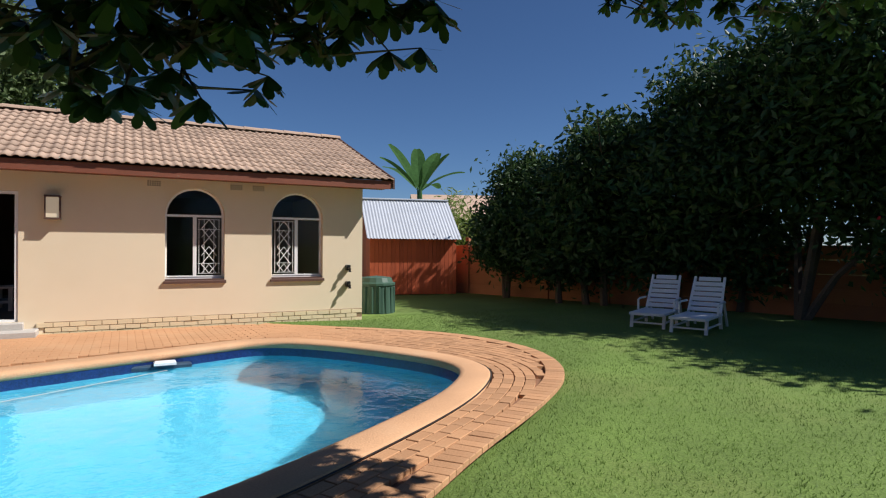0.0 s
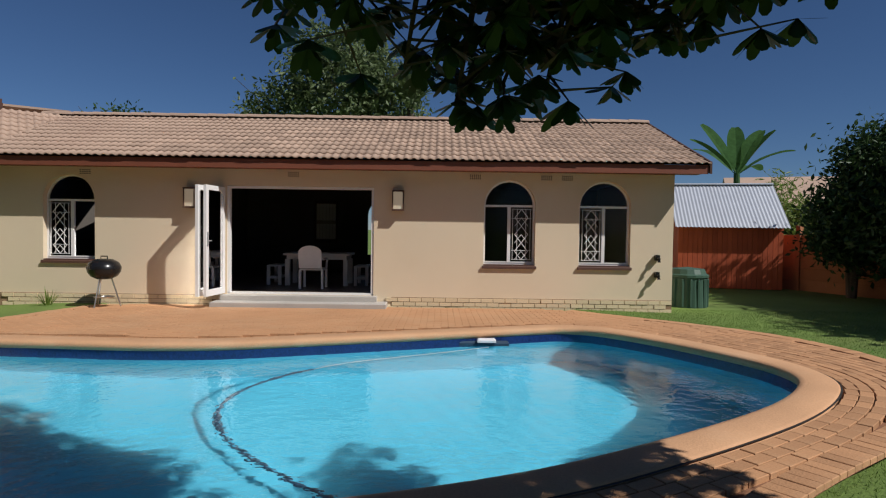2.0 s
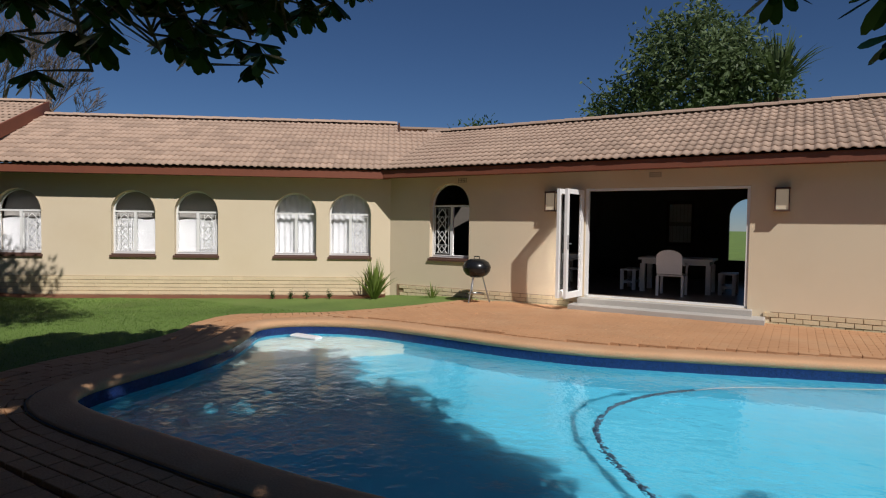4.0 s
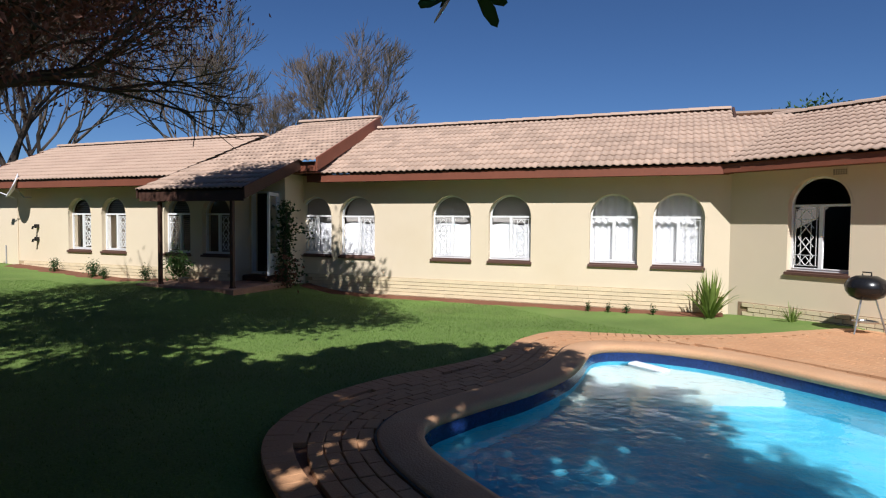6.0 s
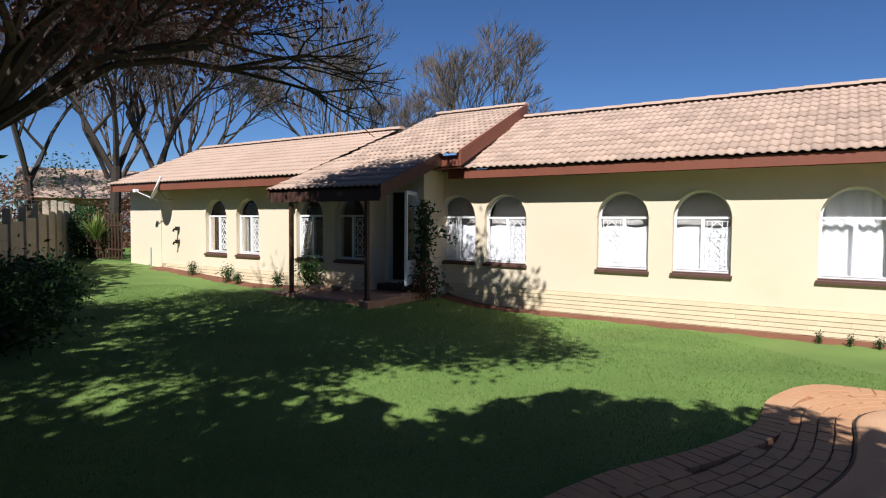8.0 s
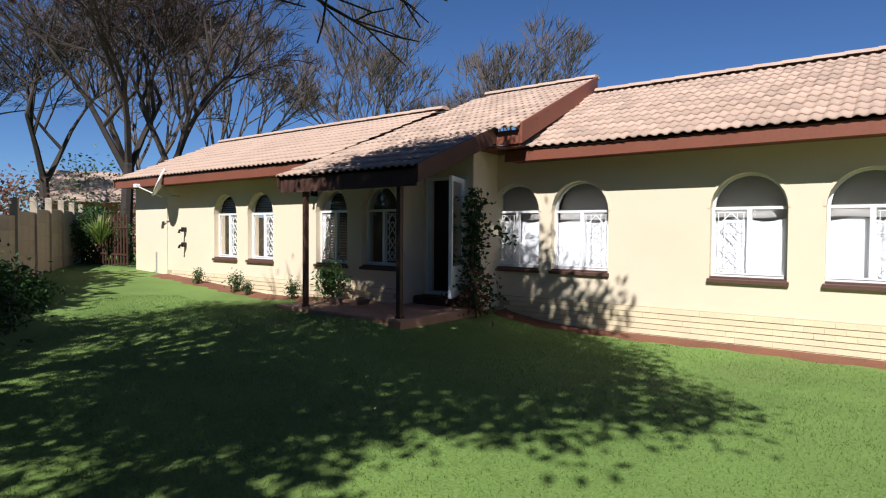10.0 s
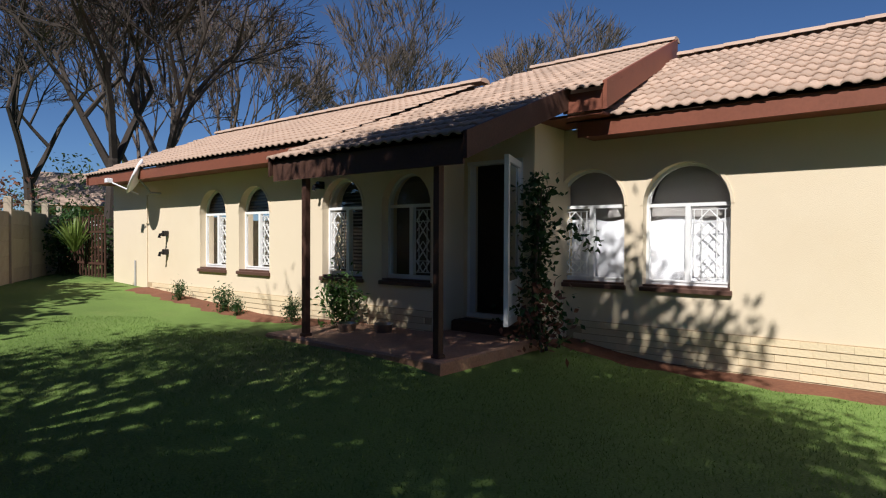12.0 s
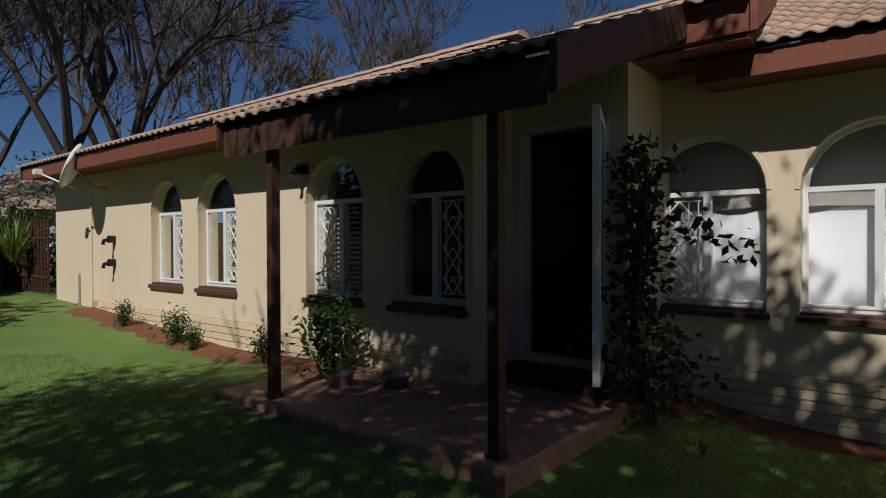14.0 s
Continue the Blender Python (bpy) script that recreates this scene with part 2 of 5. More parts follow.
def spline(pts, n, closed=True):
    out, k = [], len(pts)
    for i in range(k if closed else k - 1):
        if closed:
            p = [Vector(pts[(i + j - 1) % k]) for j in range(4)]
        else:
            p = [Vector(pts[min(max(i + j - 1, 0), k - 1)]) for j in range(4)]
        for j in range(n):
            t = j / n
            out.append(0.5 * (2 * p[1] + (p[2] - p[0]) * t + (2 * p[0] - 5 * p[1] + 4 * p[2] - p[3]) * t * t + (3 * p[1] - p[0] - 3 * p[2] + p[3]) * t ** 3))
    return out


def inside(x, y, poly):
    hit, j = False, len(poly) - 1
    for i in range(len(poly)):
        xi, yi, xj, yj = poly[i][0], poly[i][1], poly[j][0], poly[j][1]
        if (yi > y) != (yj > y) and x < (xj - xi) * (y - yi) / (yj - yi) + xi:
            hit = not hit
        j = i
    return hit


def resample(loop, step):
    """Points at even steps along a closed loop."""
    pts = [Vector(p[:2]) for p in loop] + [Vector(loop[0][:2])]
    total = sum((b - a).length for a, b in zip(pts, pts[1:]))
    n = max(8, round(total / step))
    out, gone, k, seg = [], 0.0, 0, (pts[1] - pts[0]).length
    for i in range(n):
        want = total * i / n
        while gone + seg < want:
            gone += seg
            k += 1
            seg = (pts[k + 1] - pts[k]).length
        out.append(pts[k].lerp(pts[k + 1], (want - gone) / max(seg, 1e-6)))
    return out


def offset(loop, d):
    n = len(loop)
    out = []
    for i in range(n):
        t = (loop[(i + 2) % n] - loop[i - 2]).normalized()
        out.append(loop[i] + Vector((t.y, -t.x)) * d)
    return out


# Pool edge (runs counter-clockwise, so that offset() goes outwards) and paving edge.
POOL = resample(spline([(1.45, -5.25), (1.78, -5.75), (2.15, -6.35), (2.42, -7.1), (2.58, -7.9), (2.78, -8.5), (3.3, -8.77), (4.6, -8.82), (6.2, -8.8), (7.9, -8.55),
                        (9.25, -8.1), (10.35, -7.48), (11.4, -6.76), (12.05, -6.15), (12.4, -5.6), (12.4, -5.0), (12.1, -4.3), (11.6, -3.5), (11.05, -2.9), (10.6, -2.74), (10.2, -2.84),
                        (9.35, -3.14), (8.1, -3.57), (6.7, -4.05), (5.9, -4.26), (5.0, -4.33), (3.9, -4.26), (2.7, -4.22), (1.95, -4.45), (1.5, -4.85)], 10), 0.08)
PAVE = spline([(0.25, -4.75), (0.45, -5.6), (0.95, -6.35), (1.2, -7.2), (1.35, -8.2), (1.75, -9.1), (2.6, -9.75), (4.2, -9.9), (6.5, -9.9), (8.4, -9.65), (9.9, -9.0), (11.2, -8.05),
               (12.4, -7.2), (13.3, -6.4), (13.85, -5.5), (14.05, -4.4), (13.75, -3.15), (13.05, -2.05), (12.2, -1.1), (11.45, -0.3), (11.2, 0.02), (10.9, 0.02), (7, 0.02), (4, 0.02), (2.6, 0.02), (2.2, -0.35),
               (2.0, -1.2), (1.8, -2.4), (1.35, -3.5), (0.75, -4.2)], 6)
PAVE = [Vector((p.x, min(p.y, 0.02))) for p in PAVE]


def ground(x, y):
    """The lawn's height: a dip along the wing, a rise to its far end."""
    s, o = so(x, y)
    z = -0.03
    z -= 0.13 * smooth_step(-1.5, 1.0, s) * (1 - smooth_step(8, 10, s)) * (1 - smooth_step(1.5, 5.0, o))
    z += 0.40 * smooth_step(11.5, 21.5, s) * (1 - smooth_step(3, 9, o))
    z += 0.13 * smooth_step(8.8, 10.4, s) * (1 - smooth_step(12.5, 14.5, s)) * (1 - smooth_step(3.0, 6.5, o))
    z -= 0.05 * smooth_step(11.0, 13.5, x) * smooth_step(-3, 0, y)
    return z


def deck(x, y):
    return 0.02 - 0.05 * smooth_step(-3.5, 0.0, y)

# ---- ground, paving and pool ----


def fill(loops, z, name, mat):
    bm = bmesh.new()
    edges = []
    for loop in loops:
        vs = [bm.verts.new((p[0], p[1], z(p[0], p[1]))) for p in loop]
        edges += [bm.edges.new((a, b)) for a, b in zip(vs, vs[1:] + vs[:1])]
    bmesh.ops.triangle_fill(bm, use_beauty=True, use_dissolve=False, edges=edges)
    for f in bm.faces:
        f.normal_update()
        if f.normal.z < 0:
            f.normal_flip()
    me = bpy.data.meshes.new(name)
    bm.to_mesh(me)
    bm.free()
    me.materials.append(mat)
    return me


def steps(lo, hi, fine_lo, fine_hi, d):
    mid = [fine_lo + i * d for i in range(int((fine_hi - fine_lo) / d) + 1)]
    return [lo, lo * 0.4, lo * 0.15 + fine_lo * 0.5] + mid + [hi * 0.15 + fine_hi * 0.5, hi * 0.4, hi]


COPING_EDGE = offset(POOL, 0.34)
gx, gy = steps(-700, 700, -27, 27, 0.3), steps(-700, 700, -20, 13, 0.3)
verts, faces = [], []
COPE_TEST = COPING_EDGE[::4]
for y in gy:
    for x in gx:
        z = ground(x, y) if -40 < x < 40 and -40 < y < 40 else -0.05
        if inside(x, y, PAVE):
            z = -0.09
        verts.append((x, y, z))
nx = len(gx)
gone = [inside(v[0], v[1], COPE_TEST) for v in verts]
for j in range(len(gy) - 1):
    for i in range(nx - 1):
        q = (j * nx + i, j * nx + i + 1, (j + 1) * nx + i + 1, (j + 1) * nx + i)
        if not any(gone[k] for k in q):
            faces.append(q)
me = bpy.data.meshes.new("ground")
me.from_pydata(verts, [], faces)
me.materials.append(M["lawn"])
me.polygons.foreach_set("use_smooth", [True] * len(me.polygons))
ground_ob = tagged(new("ground", me), "sunlit green lawn, short and slightly patchy", "lawn", kind="structure")

pavement = new("pavement", fill([PAVE, COPING_EDGE], lambda x, y: deck(x, y) - 0.035, "pavement", M["sand"]))
tagged(pavement, "terracotta clay brick paving round the swimming pool", "paving", kind="structure")

pool = empty("swimming_pool", pose(0, 0, 0), "free-form blue swimming pool with sandstone coping and dark waterline tiles", "pool", kind="structure")
g = Geo()
ring = [(0.33, -0.10), (0.33, 0.035), (0.31, 0.045), (0.05, 0.05), (0.0, 0.04), (-0.02, 0.015), (-0.015, -0.02), (0.0, -0.045), (0.02, -0.06)]
loops = [[(p.x, p.y, z) for p in offset(POOL, d)] for d, z in ring]
n = len(POOL)
for a in loops:
    g.v += a
for k in range(len(ring) - 1):
    for j in range(n):
        g.f.append((k * n + j, k * n + (j + 1) % n, (k + 1) * n + (j + 1) % n, (k + 1) * n + j))
g.make("coping", M["coping"], pool, smooth=True)
g = Geo()
for d, z in ((0.328, 0.030), (0.35, 0.030)):
    g.v += [(p.x, p.y, z) for p in offset(POOL, d)]
for j in range(n):
    g.f.append((j, (j + 1) % n, n + (j + 1) % n, n + j))
g.make("expansion_joint", M["joint"], pool)


def bed(x, y):
    return -1.05 - 0.55 * smooth_step(4, 11, x) + 0.55 * (1 - smooth_step(1.6, 3.4, x))


def shell(z0, z1, d, name, mat):
    g = Geo()
    lp = offset(POOL, d)
    g.v += [(p.x, p.y, z0) for p in lp] + [(p.x, p.y, z1 if z1 is not None else bed(p.x, p.y)) for p in lp]
    for j in range(n):
        g.f.append((j, (j + 1) % n, n + (j + 1) % n, n + j))
    return g.make(name, mat, pool, smooth=True)


shell(-0.05, -0.27, 0.012, "waterline_tiles", M["mosaic"])
shell(-0.27, None, 0.012, "pool_wall", M["poolfloor"])
inner = offset(POOL, 0.012)
ob = new("pool_floor", fill([inner[::3]], lambda x, y: bed(x, y), "pool_floor", M["poolfloor"]))
ob.parent = pool
M["step"] = material("pale_pool_plaster", (0.42, 0.52, 0.50), 0.8, 0.1, 1.5, 12, 0.1)
shelf = [p for p in inner if p.x < 3.3 and p.y > -6.6]
gap = max(range(len(shelf)), key=lambda i: (shelf[i] - shelf[i - 1]).length)
shelf = shelf[gap:] + shelf[:gap]
g = Geo()
g.face(*[(p.x, p.y, -0.46) for p in shelf])
a, b = shelf[-1], shelf[0]
g.face((a.x, a.y, -0.46), (b.x, b.y, -0.46), (b.x, b.y, -1.6), (a.x, a.y, -1.6))
g.make("shallow_step", M["step"], pool)
water = new("water", fill([inner], lambda x, y: -0.14, "water", M["water"]))
water.visible_shadow = False
tagged(water, "clear turquoise pool water with small ripples", "water", kind="structure")

# the floating hose of the pool cleaner, its weir box, and a leaf basket lid
hose = spline([(9.45, -3.35), (8.9, -3.7), (8.2, -4.1), (7.45, -4.55), (6.75, -5.15), (6.6, -5.8), (7.1, -6.55), (8.0, -7.3), (8.5, -7.6)], 10, False)
line = [(p.x, p.y, -0.15 - 0.85 * smooth_step(0.3, 0.75, i / len(hose))) for i, p in enumerate(hose)]
k = len(line) * 2 // 5
hose_ob = empty("pool_hose", pose(0, 0, 0), "pool cleaner hose, pale where it floats and dark where it sinks", "hose")
Geo().tube(line[:k + 1], [0.013], 8).make("floating_length", M["grey"], hose_ob, smooth=True)
Geo().tube(line[k:], [0.026], 8).make("sunken_length", M["hose"], hose_ob, smooth=True)
g = Geo().box(9.05, 9.75, -3.24, -3.10, -0.17, -0.09, 0.02)
weir = g.make("pool_skimmer", M["hose"], at=pose(0, 0, 0))
tagged(weir, "dark skimmer float with a white fitting at the pool edge", "skimmer")
Geo().box(9.3, 9.56, -3.3, -3.16, -0.09, -0.045, 0.015).make("fitting", M["plastic"], weir)
Geo().box(1.75, 2.25, -4.95, -4.80, -0.145, -0.11, 0.02).make("pool_inlet_float", M["plastic"])
tagged(bpy.data.objects["pool_inlet_float"], "white plastic float at the shallow end", "float")

# ---- walls ----


def arch_points(cx, w, spring, n=14):
    r = w / 2
    return [(cx - r * math.cos(math.pi * i / n), spring + r * math.sin(math.pi * i / n)) for i in range(n + 1)]


def wall(name, x0, x1, z0, z1, openings, at, label, thick=0.22, mat="plaster", y=0.0):
    """A wall along local x; an opening is (centre, width, sill, top, arched)."""
    polys, x = [], x0
    for cx, w, zs, zt, arched in sorted(openings):
        a, b = cx - w / 2, cx + w / 2
        polys.append([(x, z0), (a, z0), (a, zs), (a, zt - w / 2 if arched else zt), (a, z1), (x, z1)])
        polys.append([(a, z0), (b, z0), (b, zs), (a, zs)])
        if arched:
            arc = arch_points(cx, w, zt - w / 2)
            for p, q in zip(arc, arc[1:]):
                polys.append([p, q, (q[0], z1), (p[0], z1)])
        else:
            polys.append([(a, zt), (b, zt), (b, z1), (a, z1)])
        x = b
    last = sorted(openings)[-1] if openings else None
    if last:
        zt = last[3] - last[1] / 2 if last[4] else last[3]
        polys.append([(x, z0), (x1, z0), (x1, z1), (x, z1), (x, zt), (x, last[2])])
    else:
        polys.append([(x, z0), (x1, z0), (x1, z1), (x, z1)])
    ob = Geo().plates(polys, y, y - thick).make(name, M[mat], at=at)
    return tagged(ob, label, "wall", kind="structure")


SN, TN, SB, TB, TA = 0.79, 2.46, 0.77, 2.235, 2.20
N_WIN = [(10.10, 1.0, "r"), (11.95, 1.0, "l"), (1.58, 1.0, "l")]
B_WIN = [(0.93, 0.96, "r"), (2.18, 0.96, "n"), (4.39, 0.96, "r"), (5.77, 0.96, "l"), (8.23, 0.98, "r"), (9.43, 0.96, "l")]
A_WIN = [(16.07, 0.88, "r"), (14.79, 0.88, "r"), (12.60, 0.86, "l"), (11.36, 0.86, "r")]
DOOR = (-6.05, 2.84, 0.18, 2.28)
wn = wall("wall_north", -13.28, 0.16, -0.4, 2.75, [(-c, w, SN, TN, True) for c, w, _ in N_WIN] + [(DOOR[0], DOOR[1], DOOR[2], DOOR[3], False)], NORTH,
          "cream plastered house wall with arched windows and a folding door")
wb = wall("wall_west", 0.0, 10.2, -0.5, 2.75, [(c, w, SB, TB, True) for c, w, _ in B_WIN], WEST, "cream plastered wing wall with paired arched windows")
wa = wall("wall_porch_side", 10.85, 20.2, -0.5, 2.72, [(c, w, SB, TA, True) for c, w, _ in A_WIN], WEST @ pose(0, AOFF, 0), "cream plastered bedroom wing wall with arched windows")
DO = 0.75
wd = wall("wall_entrance", 9.80, 10.95, -0.4, 2.9, [(10.36, 0.84, 0.33, 2.34, False)], WEST @ pose(0, DO, 0), "cream plastered wall round the garden door")
g = Geo().box(9.78, 9.92, -0.22, DO - 0.003, -0.4, 2.9)
tagged(g.make("wall_entrance_return", M["plaster"], at=WEST), "cream plastered return wall beside the entrance", "wall", kind="structure")
g = Geo().box(10.85, 11.07, DO - 0.21, AOFF - 0.22, -0.4, 2.72)
tagged(g.make("wall_porch_return", M["plaster"], at=WEST), "cream plastered return wall beside the door", "wall", kind="structure")
# the far wing's inside takes the colour that stands for room shade
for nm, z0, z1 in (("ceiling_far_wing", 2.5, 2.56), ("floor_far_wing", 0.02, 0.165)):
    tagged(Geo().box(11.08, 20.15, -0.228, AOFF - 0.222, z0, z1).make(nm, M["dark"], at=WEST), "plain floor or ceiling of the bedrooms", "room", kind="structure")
# inner wall added close behind the windows to keep them dark
tagged(Geo().box(11.08, 20.15, -1.2, -1.1, 0.165, 2.62).make("wall_inner_far", M["dark"], at=WEST), "plain added inner wall of the bedrooms, darkened for room shade", "wall", kind="structure")
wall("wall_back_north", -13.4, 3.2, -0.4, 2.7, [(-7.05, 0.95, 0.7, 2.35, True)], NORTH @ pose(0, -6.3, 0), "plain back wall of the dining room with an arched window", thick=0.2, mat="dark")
# side, back and gable walls close the house
for name, at, x0, x1 in (("wall_east_end", pose(13.28, 0, 0, 0, 0, 90), 0.22, 6.3), ("wall_far_end", WEST @ pose(20.2, AOFF, 0, 0, 0, -90), 0.22, 8.1)):
    top = [(x0, -0.4), (x1, -0.4), (x1, 2.7), ((x0 + x1) / 2, 4.15), (x0, 2.7)]
    ob = Geo().plates([top], 0, 0.22 if "far" in name else 0.22).make(name, M["plaster"], at=at)
    tagged(ob, "cream plastered gable wall", "wall", kind="structure")
# back walls, ceilings and partitions carry the room shade in their colour
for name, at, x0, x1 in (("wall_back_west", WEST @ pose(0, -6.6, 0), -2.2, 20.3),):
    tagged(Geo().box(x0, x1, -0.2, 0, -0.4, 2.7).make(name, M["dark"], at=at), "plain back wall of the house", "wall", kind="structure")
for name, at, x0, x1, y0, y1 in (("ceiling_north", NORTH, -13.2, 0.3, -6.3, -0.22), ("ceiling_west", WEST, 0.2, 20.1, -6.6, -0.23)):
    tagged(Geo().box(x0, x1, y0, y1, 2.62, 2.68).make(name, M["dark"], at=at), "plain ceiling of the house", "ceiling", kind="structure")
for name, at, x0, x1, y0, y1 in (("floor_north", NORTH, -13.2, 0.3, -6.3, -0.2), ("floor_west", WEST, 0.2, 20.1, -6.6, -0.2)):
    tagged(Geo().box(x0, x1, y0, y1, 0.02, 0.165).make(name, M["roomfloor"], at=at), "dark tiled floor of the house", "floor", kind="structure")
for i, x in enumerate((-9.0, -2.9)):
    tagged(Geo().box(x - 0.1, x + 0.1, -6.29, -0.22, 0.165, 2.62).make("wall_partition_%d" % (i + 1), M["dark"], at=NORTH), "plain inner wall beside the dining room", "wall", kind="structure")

# ---- windows ----


def sheet(x0, x1, z0, z1, folds, depth, top=None, flat=0.0):
    """A hanging cloth with folds; top(x) trims its upper edge."""
    g, nx_ = Geo(), max(8, int(folds * 6))
    for i in range(nx_ + 1):
        x = x0 + (x1 - x0) * i / nx_
        d = depth * math.sin(2 * math.pi * folds * i / nx_ + 0.6 * math.sin(i * 0.37)) + 0.3 * depth * math.sin(i * 1.7)
        t = top(x) if top else z1
        for z in (z0, (z0 + t) / 2, t):
            g.v.append((x, d * (1.0 if z < t else 0.7), z))
    for i in range(nx_):
        for k in range(2):
            g.f.append((i * 3 + k, i * 3 + 3 + k, i * 3 + 4 + k, i * 3 + 1 + k))
    return g


def arched_window(name, at, w, zs, zt, bars, fill_kind):
    """Steel window set back in its arched opening: frame, transom, mullion, panes, diamond bars, clay sill."""
    win = empty(name, at, "white steel arched window with diamond burglar bars and a brown clay sill", "window", kind="structure")
    y = -0.12
    r, spring = w / 2, zt - w / 2
    fr = 0.035
    zb = zs + 0.03
    outer = [(-r, zb)] + arch_points(0, w, spring) + [(r, zb)]
    ri = r - fr
    inn = [(-ri, zb + fr)] + [(x * ri / r, spring + (z - spring) * ri / r) for x, z in arch_points(0, w, spring)] + [(ri, zb + fr)]
    polys = [[outer[i], outer[i + 1], inn[i + 1], inn[i]] for i in range(len(outer) - 1)] + [[inn[0], inn[-1], outer[-1], outer[0]]]
    Geo().plates([list(reversed(q)) for q in polys], y, y - 0.045).make("frame", M["white"], win)
    mx = 0.0
    g = Geo().box(-ri, ri, y - 0.04, y + 0.006, spring - 0.02, spring + 0.02)
    g.box(mx - 0.03, mx + 0.03, y - 0.04, y + 0.008, zb + fr, spring - 0.02)
    g.box(-ri, ri, y - 0.035, y + 0.01, zb + fr, zb + fr + 0.02)
    g.make("glazing_bar", M["white"], win)
    arc = [(x * ri / r, spring + (z - spring) * ri / r) for x, z in arch_points(0, w, spring)]
    Geo().face(*[(x, y - 0.02, z) for x, z in arc]).make("pane", M["glass"], win)
    for a, b in ((-ri, mx - 0.03), (mx + 0.03, ri)):
        Geo().face((a, y - 0.02, zb + fr), (b, y - 0.02, zb + fr), (b, y - 0.02, spring - 0.02), (a, y - 0.02, spring - 0.02)).make("pane", M["glass"], win)
    for ch in win.children:
        if ch.name.startswith("pane"):
            ch.visible_shadow = False
    # burglar bars of crossing diagonals in one half
    if bars != "n":
        a, b = (-ri + 0.03, mx - 0.05) if bars == "r" else (mx + 0.05, ri - 0.03)
        z0, z1 = zb + fr + 0.06, spring - 0.06
        g, c = Geo(), 0.013
        yb = y + 0.008
        third = (z1 - z0) / 3
        xm = (a + b) / 2
        q = (b - a) * 0.22
        for x in (xm - q, xm + q, a + 0.02, b - 0.02):
            g.bar((x, yb, z0), (x, yb, z1), c * 0.7)
        for z in (z0, z0 + third * 0.55, z0 + third * 2.45, z1):
            g.bar((a, yb, z), (b, yb, z), c * 0.7)
        for k in range(3):
            zz, zm, ze = z0 + k * third, z0 + (k + 0.5) * third, z0 + (k + 1) * third
            for sx in (-1, 1):
                g.bar((xm, yb, zz), (xm + sx * q * 1.5, yb, zm), c)
                g.bar((xm + sx * q * 1.5, yb, zm), (xm, yb, ze), c)
                g.bar((xm + sx * q * 1.5, yb, zz), (xm, yb, zm), c * 0.7)
        g.make("burglar_bars", M["white"], win)
    g = Geo().box(-r - 0.025, r + 0.025, y - 0.0, 0.045, zs - 0.05, zs + 0.005, 0.01)
    g.box(-r + 0.002, r - 0.002, y, -0.002, zs + 0.005, zs + 0.03)
    g.make("sill", M["sill"], win)
    # thin plaster band round the arch
    ro = r + 0.035
    band = arch_points(0, w, spring)
    wide = [(x * ro / r, spring + (z - spring) * ro / r) for x, z in band]
    polys = [[wide[i], wide[i + 1], band[i + 1], band[i]] for i in range(len(band) - 1)]
    Geo().plates([list(reversed(p_)) for p_ in polys], 0.008, -0.01).make("arch_band", M["plaster"], win)

    def arch_top(x):
        return spring + math.sqrt(max(0.0004, (r + 0.02) ** 2 - x * x)) if abs(x) < r + 0.02 else spring
    if fill_kind == "curtain":
        g = sheet(-r - 0.02, r + 0.02, zs, zt, 7, 0.022, arch_top)
        ob = g.make("lace_curtain", M["curtain"], win, smooth=True)
        ob.location = (0, y - 0.16, 0)
    elif fill_kind == "plain":
        g = sheet(-r - 0.02, r + 0.02, zs, zt, 1.2, 0.006, lambda x: min(arch_top(x), spring - 0.16 + 0.03 * math.sin(x * 9)))
        ob = g.make("net_curtain", M["curtain"], win, smooth=True)
        ob.location = (0, y - 0.12, 0)
        g = sheet(-r - 0.02, r + 0.02, spring - 0.2, zt, 1.5, 0.008, arch_top)
        ob = g.make("lining", M["blind2"], win, smooth=True)
        ob.location = (0, y - 0.17, 0)
    elif fill_kind == "blind":
        g = Geo()
        z = zb + 0.08
        while z < zt - 0.08:
            half = r - 0.04 if z < spring else math.sqrt(max(0.01, (r - 0.04) ** 2 - (z - spring) ** 2))
            g.face((-half, y - 0.115, z + 0.015), (half, y - 0.115, z + 0.015), (half, y - 0.085, z - 0.013), (-half, y - 0.085, z - 0.013))
            z += 0.052
        g.make("venetian_blind", M["blind"], win)
    return win


M["blind2"] = material("grey_lining", (0.33, 0.31, 0.29), 0.9, 0.1, 3, 60, 0.1)
k = 0
for c, w, bars in N_WIN:
    k += 1
    arched_window("window_%d" % k, NORTH @ pose(-c, 0, 0), w, SN, TN, bars, "")
for i, (c, w, bars) in enumerate(B_WIN):
    k += 1
    arched_window("window_%d" % k, WEST @ pose(c, 0, 0), w, SB, TB, bars, "curtain" if i < 2 else "plain")
for i, (c, w, bars) in enumerate(A_WIN):
    k += 1
    arched_window("window_%d" % k, WEST @ pose(c, AOFF, 0), w, SB, TA, bars, "blind" if i < 3 else "")
# solid backs of the curtained rooms, in the same shade-carrying dark colour
tagged(Geo().box(0.1, 10.2, -3.1, -3.0, 0.165, 2.62).make("wall_inner_west", M["dark"], at=WEST), "plain added inner wall of the bedrooms, darkened for room shade", "wall", kind="structure")

# ---- doors ----
fold = empty("door_1", NORTH @ pose(-4.63, 0, 0.2), "white aluminium folding glass door, folded open", "folding door", kind="structure")


